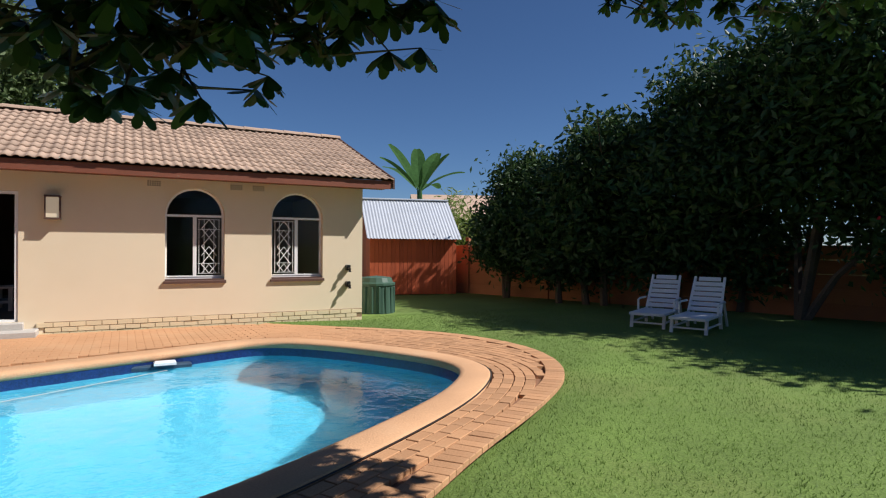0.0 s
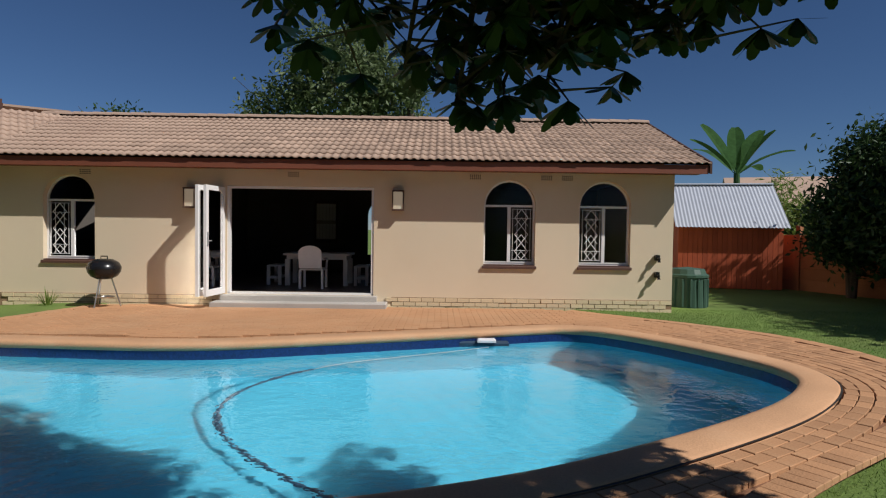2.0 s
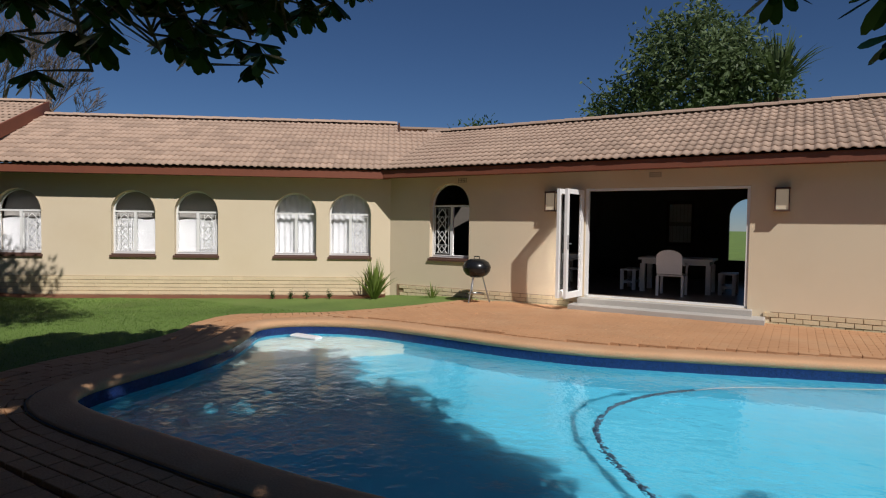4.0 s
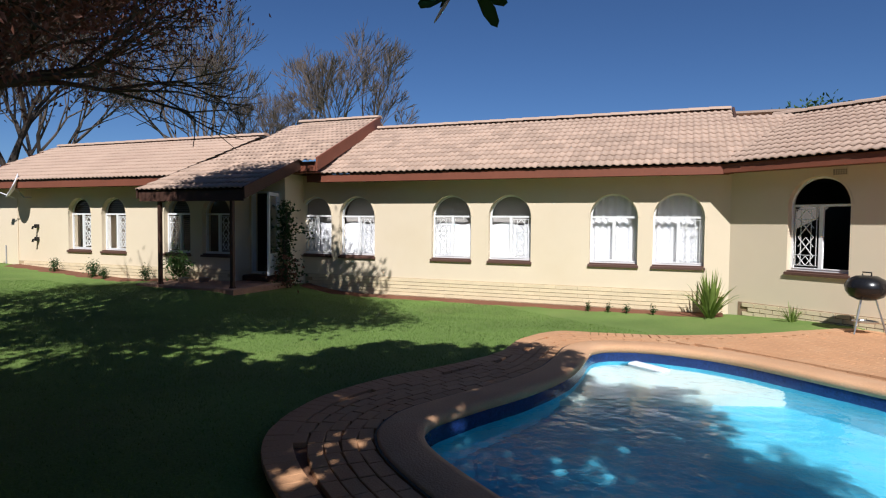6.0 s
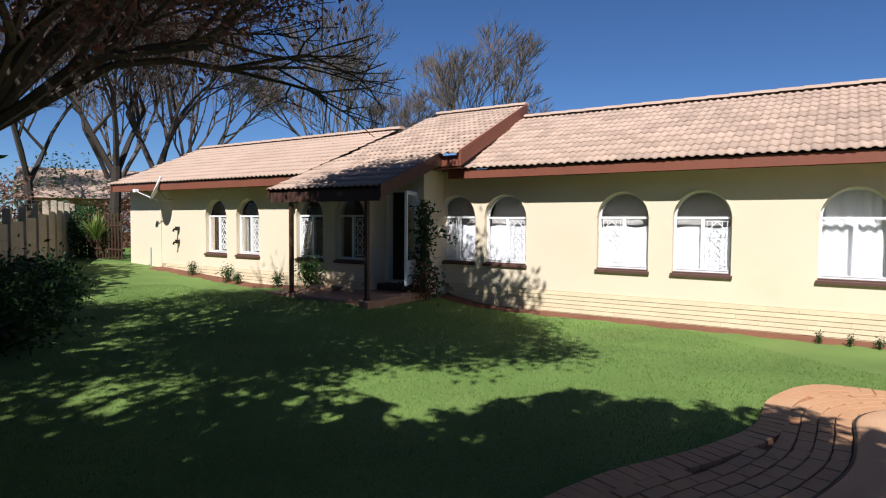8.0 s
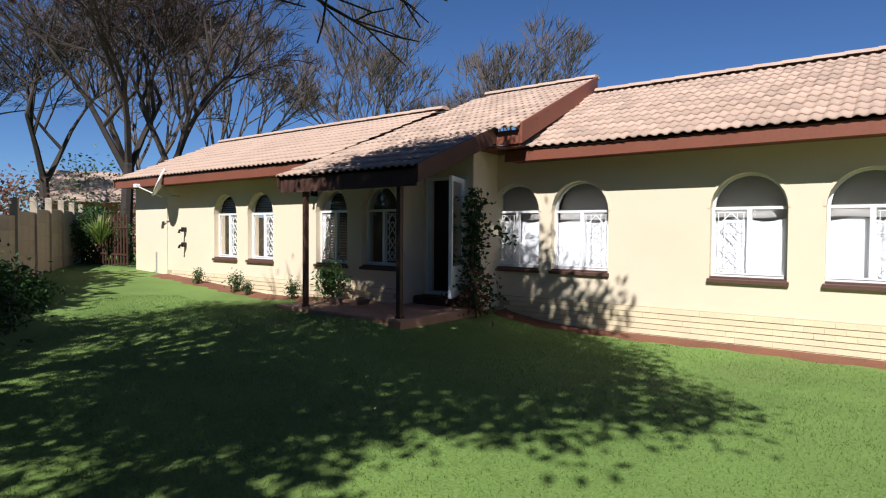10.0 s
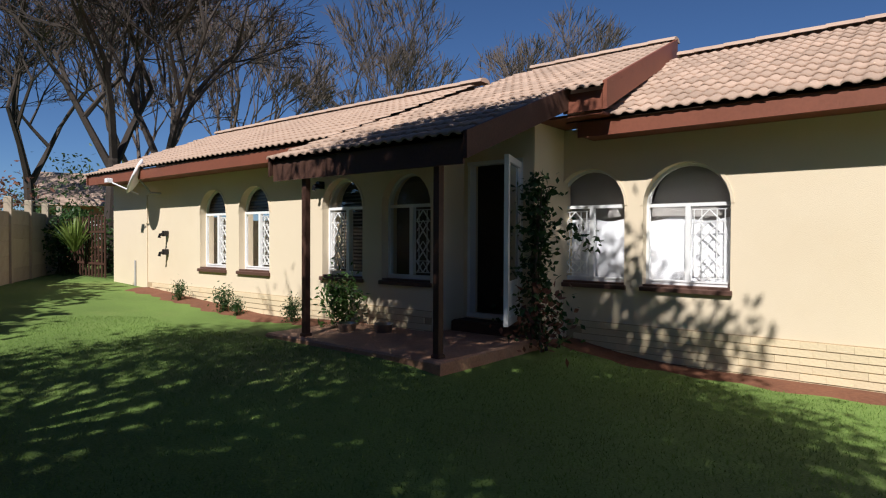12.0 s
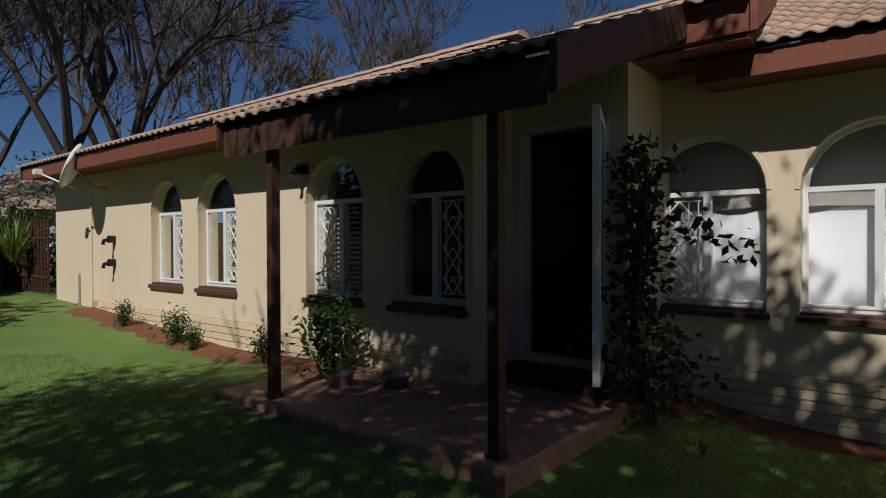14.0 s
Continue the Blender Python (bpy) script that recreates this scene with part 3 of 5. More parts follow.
def leaf(parent, at, w, h, fr=0.088, handle=False):
    g = Geo()
    g.box(0, w, -0.026, 0.026, 0, fr + 0.03)
    g.box(0, w, -0.026, 0.026, h - fr, h)
    g.box(0, fr, -0.026, 0.026, fr + 0.03, h - fr)
    g.box(w - fr, w, -0.026, 0.026, fr + 0.03, h - fr)
    g.make("door_leaf", M["white"], parent, at)
    ob = Geo().face((fr, 0, fr + 0.03), (w - fr, 0, fr + 0.03), (w - fr, 0, h - fr), (fr, 0, h - fr)).make("glass", M["glass"], parent, at)
    ob.visible_shadow = False
    if handle:
        h_ = Geo().box(w - 0.05, w - 0.025, 0.022, 0.045, h * 0.45, h * 0.58, 0.004)
        h_.tube([(w - 0.04, 0.05, h * 0.5), (w - 0.14, 0.055, h * 0.5)], [0.009], 6)
        h_.make("handle", M["grey"], parent, at)


for i in range(4):
    leaf(fold, pose(0.05 + 0.075 * i, 0.02, 0.0, 0, 0, 86 + (3 if i % 2 else -3)), 0.72, 2.04, handle=(i == 0))
g = Geo()
x0, x1 = -2.84, 0.0
g.box(x0, x1, -0.12, -0.02, 2.03, 2.075)
g.box(x0, x0 + 0.05, -0.12, -0.02, -0.015, 2.03)
g.box(x1 - 0.05, x1, -0.12, -0.02, -0.015, 2.03)
g.box(x0, x1, -0.12, -0.02, -0.018, 0.02)
g.make("door_frame", M["white"], fold)
g = Geo().box(-7.75, -4.45, 0.003, 0.42, -0.1, 0.07, 0.015).box(-7.55, -4.55, -0.215, 0.16, 0.07, 0.178, 0.012)
tagged(g.make("door_step", M["concrete"], at=NORTH), "worn grey concrete step at the folding door", "step", kind="structure")

gd = empty("door_2", WEST @ pose(10.36, DO, 0.33), "white steel garden door standing open outwards", "door", kind="structure")
g = Geo()
for a, b in ((-0.42, -0.38), (0.38, 0.42)):
    g.box(a, b, -0.12, 0.01, 0, 2.01)
g.box(-0.42, 0.43, -0.12, 0.01, 1.965, 2.01)
g.box(-0.42, 0.43, -0.12, 0.01, -0.02, 0.03)
g.make("door_frame", M["white"], gd)
leaf(gd, pose(-0.38, 0.02, 0.02, 0, 0, 111), 0.76, 1.93, 0.075)
ob = Geo().box(0.06, 0.7, -0.008, 0.008, 0.1, 0.5).make("kick_panel", M["white"], gd, pose(-0.38, 0.02, 0.02, 0, 0, 111))

# ---- roofs ----


def tile_geo(w=0.30, length=0.37):
    """One interlocking concrete tile with a broad roll; x across, y up the slope."""
    g, prof = Geo(), []
    for i in range(13):
        u = i / 12
        v = (u * 2) % 1.0
        prof.append((u * (w + 0.004), 0.026 * max(0.0, math.sin(math.pi * min(1, v / 0.68))) ** 0.8))
    for y, lift in ((0.0, 0.030), (length, 0.004)):
        g.v += [(x, y, z + lift) for x, z in prof]
    g.v += [(x, 0.004, z + 0.008) for x, z in prof]
    for i in range(12):
        g.f.append((i, i + 1, 14 + i, 13 + i))
        g.f.append((26 + i, 27 + i, i + 1, i))
    return g


TILE = tile_geo()
TILE_MESH = TILE.mesh("tile", M["tile"], True)
roof_parts = []


def roof(name, at, x0, x1, eave_o, eave_z, ridge_o, ridge_z, label, keep, start=None, end=None, near=None):
    """One pitched roof: boarding, a mesh of tiles, ridge caps, fascia and soffit. keep(x, y) trims it at valleys."""
    top = empty(name, at, label, "roof", kind="structure")
    run, rise = eave_o - ridge_o, ridge_z - eave_z
    slope, length = math.atan2(rise, run), math.hypot(run, rise)
    gauge = 0.335
    rows = int(round(length / gauge))
    gauge = length / rows
    frame_ = Matrix.Translation((0, eave_o, eave_z)) @ Matrix.Rotation(math.pi, 4, "Z") @ Matrix.Rotation(slope, 4, "X")
    wide = 0.30
    g = Geo()
    mats = []
    for r in range(rows):
        o = eave_o - run * (r + 0.5) / rows
        xs, xe = (start(o) if start else x0), (end(o) if end else x1)
        n_ = max(1, int(round((xe - xs) / wide)))
        for c in range(n_):
            x = xs + c * wide
            mid = frame_ @ Vector((-(x + wide / 2), (r + 0.5) * gauge, 0))
            if not keep(mid.x, mid.y):
                continue
            jit = Matrix.Rotation(random.uniform(-0.012, 0.012), 4, "Z") @ Matrix.Translation((0, random.uniform(-0.006, 0.006), random.uniform(0, 0.004)))
            m = frame_ @ Matrix.Translation((-(x + wide), r * gauge - 0.02, 0.02)) @ jit
            mats.append((mid, m))
    if near:
        mats.sort(key=lambda q: near(q[0]))
    for mid, m in mats[:(300 if near else 0)]:
        roof_parts.append((top, m))
    for mid, m in mats[(300 if near else 0):]:
        i = len(g.v)
        g.v += [tuple(m @ Vector(v)) for v in TILE.v]
        g.f += [tuple(i + a for a in f) for f in TILE.f]
    if g.v:
        tagged(g.make("roof_tiles", M["tile"], top, smooth=True), kind="stuff")
    # boarding under the tiles, cut into strips that obey keep()
    g = Geo()
    k_ = 60
    for i in range(k_):
        for r in range(12):
            o = eave_o - run * (r + 0.5) / 12
            xs, xe = (start(o) if start else x0), (end(o) if end else x1)
            a, b = xs + (xe - xs) * i / k_, xs + (xe - xs) * (i + 1) / k_
            q = [frame_ @ Vector((-x, y * length / 12, 0.004)) for x, y in ((a, r), (b, r), (b, r + 1), (a, r + 1))]
            mid = sum(q, Vector()) / 4
            if keep(mid.x, mid.y):
                g.face(*q)
    g.make("roof_boarding", M["darkwood"], top)
    return top, frame_, length


def slope_north(x, y):
    o = -y
    return 2.74 + 0.383 * (0.50 - o) if o > -3.0 else 4.08 + 0.383 * (3.0 + o)


def slope_west(x, y):
    s, o = so(x, y)
    if s < -0.15 and o < -2.55:
        return 0.0
    return 2.74 + 0.435 * (0.48 - o) if o > -3.2 else 4.34 + 0.435 * (3.2 + o)


def keep_north(x, y):
    """The pool room's roof, as far as it stands above the wing's."""
    p = NORTH @ Vector((x, y, 0))
    return slope_north(p.x, p.y) > slope_west(p.x, p.y) - 0.07


def keep_west(x, y):
    p = WEST @ Vector((x, y, 0))
    return slope_west(p.x, p.y) > slope_north(p.x, p.y) - 0.07


def porch_verge(o):
    return 9.38 if o > 0.75 else 8.92 + (0.5 - o) * 0.15


NE, NR = (0.50, 2.74), (-3.0, 4.08)
BE, BR = (0.48, 2.74), (-3.2, 4.34)
AE, AR = (1.84, 2.65), (-1.65, 4.07)
ME, MR = (2.72, 2.27), (-3.6, 4.75)
roof("roof_north", NORTH, -13.75, 3.0, *NE, *NR, "weathered brown-pink concrete tile roof over the pool room", keep_north, near=lambda p: abs(p.x + 9.0) + 2 * abs(p.y + 0.2))
roof("roof_west", WEST, -3.2, 9.5, *BE, *BR, "weathered brown-pink concrete tile roof of the wing", keep_west, near=lambda p: abs(p.x - 7.0) + 2 * abs(p.y))
roof("roof_porch", WEST, 9.35, 12.35, *ME, *MR, "weathered concrete tile roof that runs down over the porch", lambda x, y: True, start=porch_verge, near=lambda p: -p.y)
roof("roof_far_wing", WEST, 12.35, 20.3, *AE, *AR, "weathered brown-pink concrete tile roof of the bedrooms", lambda x, y: True, end=lambda o: 20.3 + (1.84 - o) * 0.2)


def trim_line(name, at, boxes, mat, label):
    g = Geo()
    for b in boxes:
        g.box(*b)
    return tagged(g.make(name, mat, at=at), label, "trim", kind="structure")


def slant(name, at, x0, x1, eave, ridge, drop, lift, mat, label, lean=0.0):
    """A board that follows the slope between eave and ridge."""
    (o0, z0), (o1, z1) = eave, ridge
    g = Geo()
    i = 0
    g.v += [(x + e, o, z + d) for x in (x0, x1) for o, z, d, e in ((o0, z0, -drop, 0), (o1, z1, -drop, lean), (o1, z1, lift, lean), (o0, z0, lift, 0))]
    g.f += [(0, 1, 2, 3), (7, 6, 5, 4), (0, 4, 5, 1), (3, 2, 6, 7), (1, 5, 6, 2), (0, 3, 7, 4)]
    return tagged(g.make(name, mat, at=at), label, "trim", kind="structure")


red = "brown-red painted timber fascia board"
trim_line("fascia_north", NORTH, [(-13.72, 0.0, 0.455, 0.475, 2.58, 2.745)], M["fascia"], red)
trim_line("fascia_west", WEST, [(0.0, 9.36, 0.435, 0.455, 2.56, 2.74)], M["fascia"], red)
trim_line("fascia_far_wing", WEST, [(12.36, 20.28, 1.80, 1.82, 2.46, 2.65)], M["fascia"], red)
trim_line("fascia_porch", WEST, [(9.40, 12.33, 2.66, 2.69, 2.03, 2.27)], M["darkwood"], "dark brown timber fascia board of the porch")
white_soffit = "brown painted eaves soffit"
trim_line("soffit_north", NORTH, [(-13.7, -0.02, 0.003, 0.455, 2.60, 2.62)], M["fascia"], white_soffit)
trim_line("soffit_west", WEST, [(0.05, 9.36, 0.003, 0.435, 2.58, 2.60)], M["fascia"], white_soffit)
trim_line("soffit_far_wing", WEST, [(12.4, 20.26, AOFF + 0.003, 1.80, 2.48, 2.50)], M["fascia"], white_soffit)
trim_line("soffit_gable", WEST, [(8.93, 9.775, 0.003, 0.72, 2.76, 2.79)], M["fascia"], white_soffit)
slant("barge_east", NORTH, -13.78, -13.74, NE, NR, 0.16, 0.06, M["darkwood"], "dark barge board of the gable")
slant("barge_porch", WEST, 8.86, 8.91, (0.75, 3.04), MR, 0.24, 0.08, M["fascia"], "brown-red barge board of the porch gable", 0.63)
slant("barge_porch_near", WEST, 9.33, 9.375, ME, (0.7, 3.06), 0.20, 0.06, M["darkwood"], "dark barge board of the porch")
trim_line("fascia_gable", WEST, [(8.92, 9.40, 0.72, 0.75, 2.80, 3.02)], M["fascia"], red)
slant("barge_porch_far", WEST, 12.36, 12.39, ME, (1.7, 2.67), 0.18, 0.05, M["darkwood"], "dark barge board of the porch")
slant("barge_far", WEST, 20.31, 20.35, AE, AR, 0.18, 0.06, M["fascia"], "brown-red barge board", 0.7)
# the porch's ceiling and back slopes that close the roofs
slant("ceiling_porch", WEST, 9.42, 12.30, (2.6, 2.12), (0.0, 3.12), 0.02, 0.0, M["darkwood"], "dark timber porch ceiling")
for nm, at, x0, x1, r_, e_ in (("roof_back_north", NORTH, -13.7, 1.5, NR, (-6.6, 2.7)), ("roof_back_west", WEST, -1.6, 9.3, BR, (-6.9, 2.8)),
                               ("roof_back_porch", WEST, 9.55, 12.3, MR, (-8.0, 2.8)), ("roof_back_far", WEST, 12.35, 20.8, AR, (-6.0, 2.4))):
    slant(nm, at, x0, x1, r_, e_, 0.06, -0.01, M["tile"], "tiled back slope of the roof")


def ridge(name, at, x0, x1, o, z):
    g, x = Geo(), x0
    while x < x1:
        b = min(x + 0.46, x1)
        ring0 = [(o + 0.15 * math.cos(a), z + 0.02 + 0.085 * math.sin(a)) for a in [math.pi * i / 6 for i in range(7)]]
        i = len(g.v)
        g.v += [(x, oo, zz) for oo, zz in ring0] + [(b + 0.03, oo * 1.0, zz + 0.012) for oo, zz in ring0]
        for j in range(6):
            g.f.append((i + j, i + j + 1, i + 8 + j, i + 7 + j))
        g.f.append(tuple(range(i, i + 7)))
        g.f.append(tuple(range(i + 13, i + 6, -1)))
        x = b
    return tagged(g.make(name, M["tile"], at=at, smooth=False), "row of rounded ridge tiles", "ridge", kind="structure")


slant("barge_valley", WEST, -0.22, -0.17, (-2.5, 4.03), BR, 0.05, 0.10, M["darkwood"], "short dark verge board where the two roofs meet")
ridge("ridge_north", NORTH, -13.75, 0.8, NR[0], NR[1] + 0.02)
ridge("ridge_west", WEST, -0.15, 9.3, BR[0], BR[1] + 0.02)
ridge("ridge_porch", WEST, 9.5, 12.35, MR[0], MR[1] + 0.02)
ridge("ridge_far", WEST, 12.2, 20.9, AR[0], AR[1] + 0.02)

# ---- porch ----
g = Geo().box(9.62, 12.42, DO + 0.01, 2.74, -0.25, 0.16, 0.02)
tagged(g.make("porch_floor", M["slab"], at=WEST), "worn brown paved porch slab in dappled shade", "porch", kind="structure")
g = Geo().box(9.84, 10.80, DO + 0.012, DO + 0.32, 0.16, 0.30, 0.02)
tagged(g.make("door_step_2", M["darkwood"], at=WEST), "dark step below the garden door", "step", kind="structure")
for s in (9.78, 11.83):
    g = Geo().box(-0.036, 0.036, -0.036, 0.036, 0.0, 2.05)
    g.box(-0.05, 0.05, -0.05, 0.05, 0.0, 0.04, 0.01)
    post = g.make("porch_post", M["darkwood"], at=WEST @ pose(s, 2.58, 0.16))
    tagged(post, "dark brown square timber porch post", "post", group="porch posts")

# ---- wall fittings ----


def lantern(at):
    top = empty("wall_lantern", at, "dark framed wall lantern with frosted glass, lit", "wall lamp", group="wall lanterns")
    g = Geo()
    for x in (-0.10, 0.10):
        for y in (0.02, 0.16):
            g.bar((x, y, -0.18), (x, y, 0.18), 0.018)
    g.box(-0.115, 0.115, 0.0, 0.175, 0.17, 0.195, 0.01).box(-0.115, 0.115, 0.0, 0.175, -0.195, -0.175)
    g.box(-0.09, 0.09, 0.0, 0.02, -0.17, 0.17)
    g.make("lantern_frame", M["sill"], top)
    Geo().box(-0.088, 0.088, 0.03, 0.15, -0.165, 0.165, 0.01).make("frosted_glass", M["frosted"], top)


for x in (3.96, 7.94):
    lantern(NORTH @ pose(-x, 0.0, 2.03))


def spout(at, group):
    g = Geo().box(-0.04, 0.04, 0.0, 0.10, -0.06, 0.05, 0.01)
    g.tube([(0, 0.05, 0.0), (0.0, 0.16, -0.03), (0.0, 0.17, -0.09)], [0.03, 0.03, 0.035], 8)
    tagged(g.make("wall_spotlight", M["black"], at=at), "small black spotlight fixed to the wall", "spotlight", group=group)


for z in (1.0, 0.67):
    spout(NORTH @ pose(-12.96, 0, z), "spotlights by the corner")
for z in (1.42, 1.06):
    spout(WEST @ pose(17.72, AOFF, z), "spotlights on the wing")
spout(WEST @ pose(13.02, AOFF, 2.12), "spotlights on the wing")


def vent(at):
    top = empty("air_brick", at, "cream air brick let into the wall", "air vent", group="air bricks")
    g = Geo().box(-0.12, 0.12, 0.0, 0.006, -0.06, 0.06)
    g.make("plate", M["plaster"], top)
    # slots are dark plates whose colour stands for the shade inside the openings
    g = Geo()
    for i in range(6):
        for j in range(3):
            g.box(-0.105 + i * 0.037, -0.083 + i * 0.037, 0.006, 0.009, -0.048 + j * 0.034, -0.026 + j * 0.034)
    g.make("slots", M["dark"], top)


for x in (1.9, 5.91, 9.42, 10.8, 11.2):
    vent(NORTH @ pose(-x, 0, 2.51))

g = Geo()
prof = [(0.0, 0.0), (0.15, 0.012), (0.27, 0.045), (0.36, 0.09), (0.37, 0.09), (0.28, 0.03), (0.15, -0.005), (0.0, -0.015)]
g.lathe(prof, 24)
dish = empty("satellite_dish", WEST @ pose(18.0, AOFF, 2.32), "grey satellite dish on a wall bracket", "satellite dish")
g.make("reflector", M["plastic"], dish, Matrix.Translation((0.05, 0.40, 0.18)) @ Vector((0.46, 0.80, 0.38)).to_track_quat("Z", "Y").to_matrix().to_4x4(), smooth=True)
Geo().tube([(0, 0, -0.1), (0, 0.2, -0.1), (0.06, 0.40, 0.15)], [0.02], 8).make("bracket", M["grey"], dish)
Geo().tube([(0.05, 0.42, -0.14), (0.42, 0.80, 0.10)], [0.014], 6).box(0.38, 0.50, 0.76, 0.86, 0.08, 0.16, 0.01).make("feed_arm", M["plastic"], dish)
g = Geo().tube([(18.57, AOFF + 0.015, 0.3), (18.57, AOFF + 0.015, 2.2), (18.3, AOFF + 0.015, 2.25)], [0.012], 6)
tagged(g.make("wall_conduit", M["plaster"], at=WEST), "thin painted conduit running down the wall", "conduit")
g = Geo().tube([(19.1, AOFF + 0.02, 0.3), (19.1, AOFF + 0.02, 0.85)], [0.018], 6)
tagged(g.make("standpipe", M["grey"], at=WEST), "short grey water pipe on the wall", "pipe")

# ---- the dining room behind the folding door ----
g = Geo()
g.box(-0.75, 0.75, -0.45, 0.45, 0.69, 0.74, 0.01)
g.box(-0.68, 0.68, -0.38, 0.38, 0.60, 0.69)
table = empty("dining_table", NORTH @ pose(-5.95, -2.4, 0.165), "white painted wooden dining table", "table")
g.make("table_top", M["white"], table)
for x in (-0.66, 0.66):
    for y in (-0.36, 0.36):
        Geo().box(x - 0.05, x + 0.05, y - 0.05, y + 0.05, 0, 0.6).make("leg", M["white"], table)
for x in (-1.0, 1.0):
    b = empty("bench", NORTH @ pose(-5.95 + x, -2.4, 0.165), "white painted slatted wooden bench beside the table", "bench", group="benches at the table")
    for y in (-0.14, -0.045, 0.05):
        Geo().box(-0.17, 0.17, y - 0.3, y + 0.4, 0.42, 0.45).make("slat", M["white"], b) if y == -0.14 else None
    for xx in (-0.13, 0.13):
        for yy in (-0.4, 0.24):
            Geo().box(xx - 0.035, xx + 0.035, yy - 0.03, yy + 0.03, 0, 0.42).make("leg", M["white"], b)
    Geo().box(-0.13, 0.13, -0.40, 0.24, 0.14, 0.19).make("rail", M["white"], b)


def patio_chair(at):
    top = empty("dining_chair", at, "white moulded chair with arms and rounded back", "chair")
    g = Geo().box(-0.25, 0.25, -0.24, 0.25, 0.40, 0.44, 0.015)
    g.make("seat", M["plastic"], top)
    polys = []
    pts = [(-0.24, 0.46), (0.24, 0.46), (0.25, 0.80)] + [(0.25 * math.cos(a), 0.80 + 0.15 * math.sin(a)) for a in [math.pi * i / 8 for i in range(1, 8)]] + [(-0.25, 0.80)]
    Geo().plates([pts], 0.0, 0.03).make("backrest", M["plastic"], top, pose(0, 0.24, 0, -8, 0, 0))
    for x in (-0.24, 0.24):
        for y in (-0.22, 0.23):
            Geo().box(x - 0.025, x + 0.025, y - 0.025, y + 0.025, 0, 0.40).make("leg", M["plastic"], top)
        Geo().tube([(x * 1.08, 0.24, 0.64), (x * 1.12, -0.05, 0.65), (x * 1.08, -0.22, 0.62), (x, -0.22, 0.42)], [0.025], 6).make("armrest", M["plastic"], top)


patio_chair(NORTH @ pose(-5.98, -1.55, 0.165))
pic = empty("shuttered_mirror", NORTH @ pose(-5.35, -6.27, 1.15), "dark framed whitewashed wooden shutter on the room's back wall", "wall mirror")
g = Geo()
g.plates([[(-0.36, -0.1), (0.36, -0.1), (0.36, 1.15), (-0.36, 1.15)]], 0.0, -0.03)
g.make("picture_frame", M["darkwood"], pic)
for i in range(6):
    Geo().box(-0.29 + i * 0.097, -0.20 + i * 0.097, 0.0, 0.02, 0.0, 1.06).make("slat", M["white"], pic)
Geo().box(-0.29, 0.29, 0.02, 0.035, 0.46, 0.56).make("crossbar", M["concrete"], pic)

# ---- kettle barbecue ----
bbq = empty("kettle_barbecue", pose(2.58, -0.58, -0.02), "black kettle barbecue on thin metal legs", "barbecue")
Geo().lathe([(0.0, 0.50), (0.12, 0.51), (0.22, 0.56), (0.275, 0.64), (0.285, 0.70)], 24).make("bowl", M["black"], bbq, smooth=True)
Geo().lathe([(0.29, 0.70), (0.285, 0.74), (0.24, 0.82), (0.14, 0.875), (0.0, 0.885)], 24).make("lid", M["black"], bbq, smooth=True)
Geo().tube([(-0.06, 0, 0.88), (-0.06, 0, 0.93), (0.06, 0, 0.93), (0.06, 0, 0.88)], [0.012], 6).make("handle", M["black"], bbq)
for k in range(3):
    a = 2 * math.pi * k / 3 + 0.4
    Geo().tube([(0.12 * math.cos(a), 0.12 * math.sin(a), 0.53), (0.27 * math.cos(a), 0.27 * math.sin(a), 0.0)], [0.013], 6).make("leg", M["steel"], bbq)
Geo().lathe([(0.0, 0.16), (0.17, 0.17), (0.18, 0.185)], 18).make("ash_tray", M["steel"], bbq)

# ---- sun loungers ----


def lounger(at, group):
    top = empty("sun_lounger", at, "white plastic slatted sun lounger with raised back", "sun lounger", group=group)
    for i in range(9):
        y = -0.72 + i * 0.125
        Geo().box(-0.29, 0.29, y, y + 0.10, 0.30, 0.325, 0.006).make("slat", M["plastic"], top)
    back = pose(0, 0.42, 0.33, 58, 0, 0)
    for i in range(7):
        w = 0.29 if i < 5 else 0.27 if i < 6 else 0.21
        Geo().box(-w, w, 0.02 + i * 0.115, 0.11 + i * 0.115, -0.012, 0.012, 0.004).make("back_slat", M["plastic"], top, back)
    g = Geo()
    for x in (-0.31, 0.31):
        g.bar((x, -0.74, 0.30), (x, 0.46, 0.30), 0.05)
        a, b = back @ Vector((x * 0.98, 0, 0)), back @ Vector((x * 0.9, 0.80, 0))
        g.bar(a, b, 0.045)
        g.bar((x, -0.66, 0.0), (x, -0.60, 0.30), 0.055)
        g.bar((x, 0.42, 0.0), (x, 0.36, 0.30), 0.055)
        g.bar((x, 0.95, 0.0), (x, 0.62, 0.55), 0.04)
        g.bar((x, -0.66, 0.13), (x, 0.4, 0.13), 0.03)
    g.bar((-0.31, -0.74, 0.30), (0.31, -0.74, 0.30), 0.05)
    g.bar((-0.31, -0.64, 0.12), (0.31, -0.64, 0.12), 0.03)
    g.make("frame", M["plastic"], top)
    for x in (-0.36, 0.36):
        Geo().tube([(x, -0.02, 0.32), (x, -0.02, 0.52), (x, 0.10, 0.545), (x, 0.52, 0.54)], [0.022], 6).make("armrest", M["plastic"], top)


lounger(pose(17.98, -3.42, -0.05, 0, 0, -62) @ Matrix.Scale(0.93, 4), "loungers on the lawn")
lounger(pose(18.10, -4.28, -0.05, 0, 0, -66) @ Matrix.Scale(0.93, 4), "loungers on the lawn")

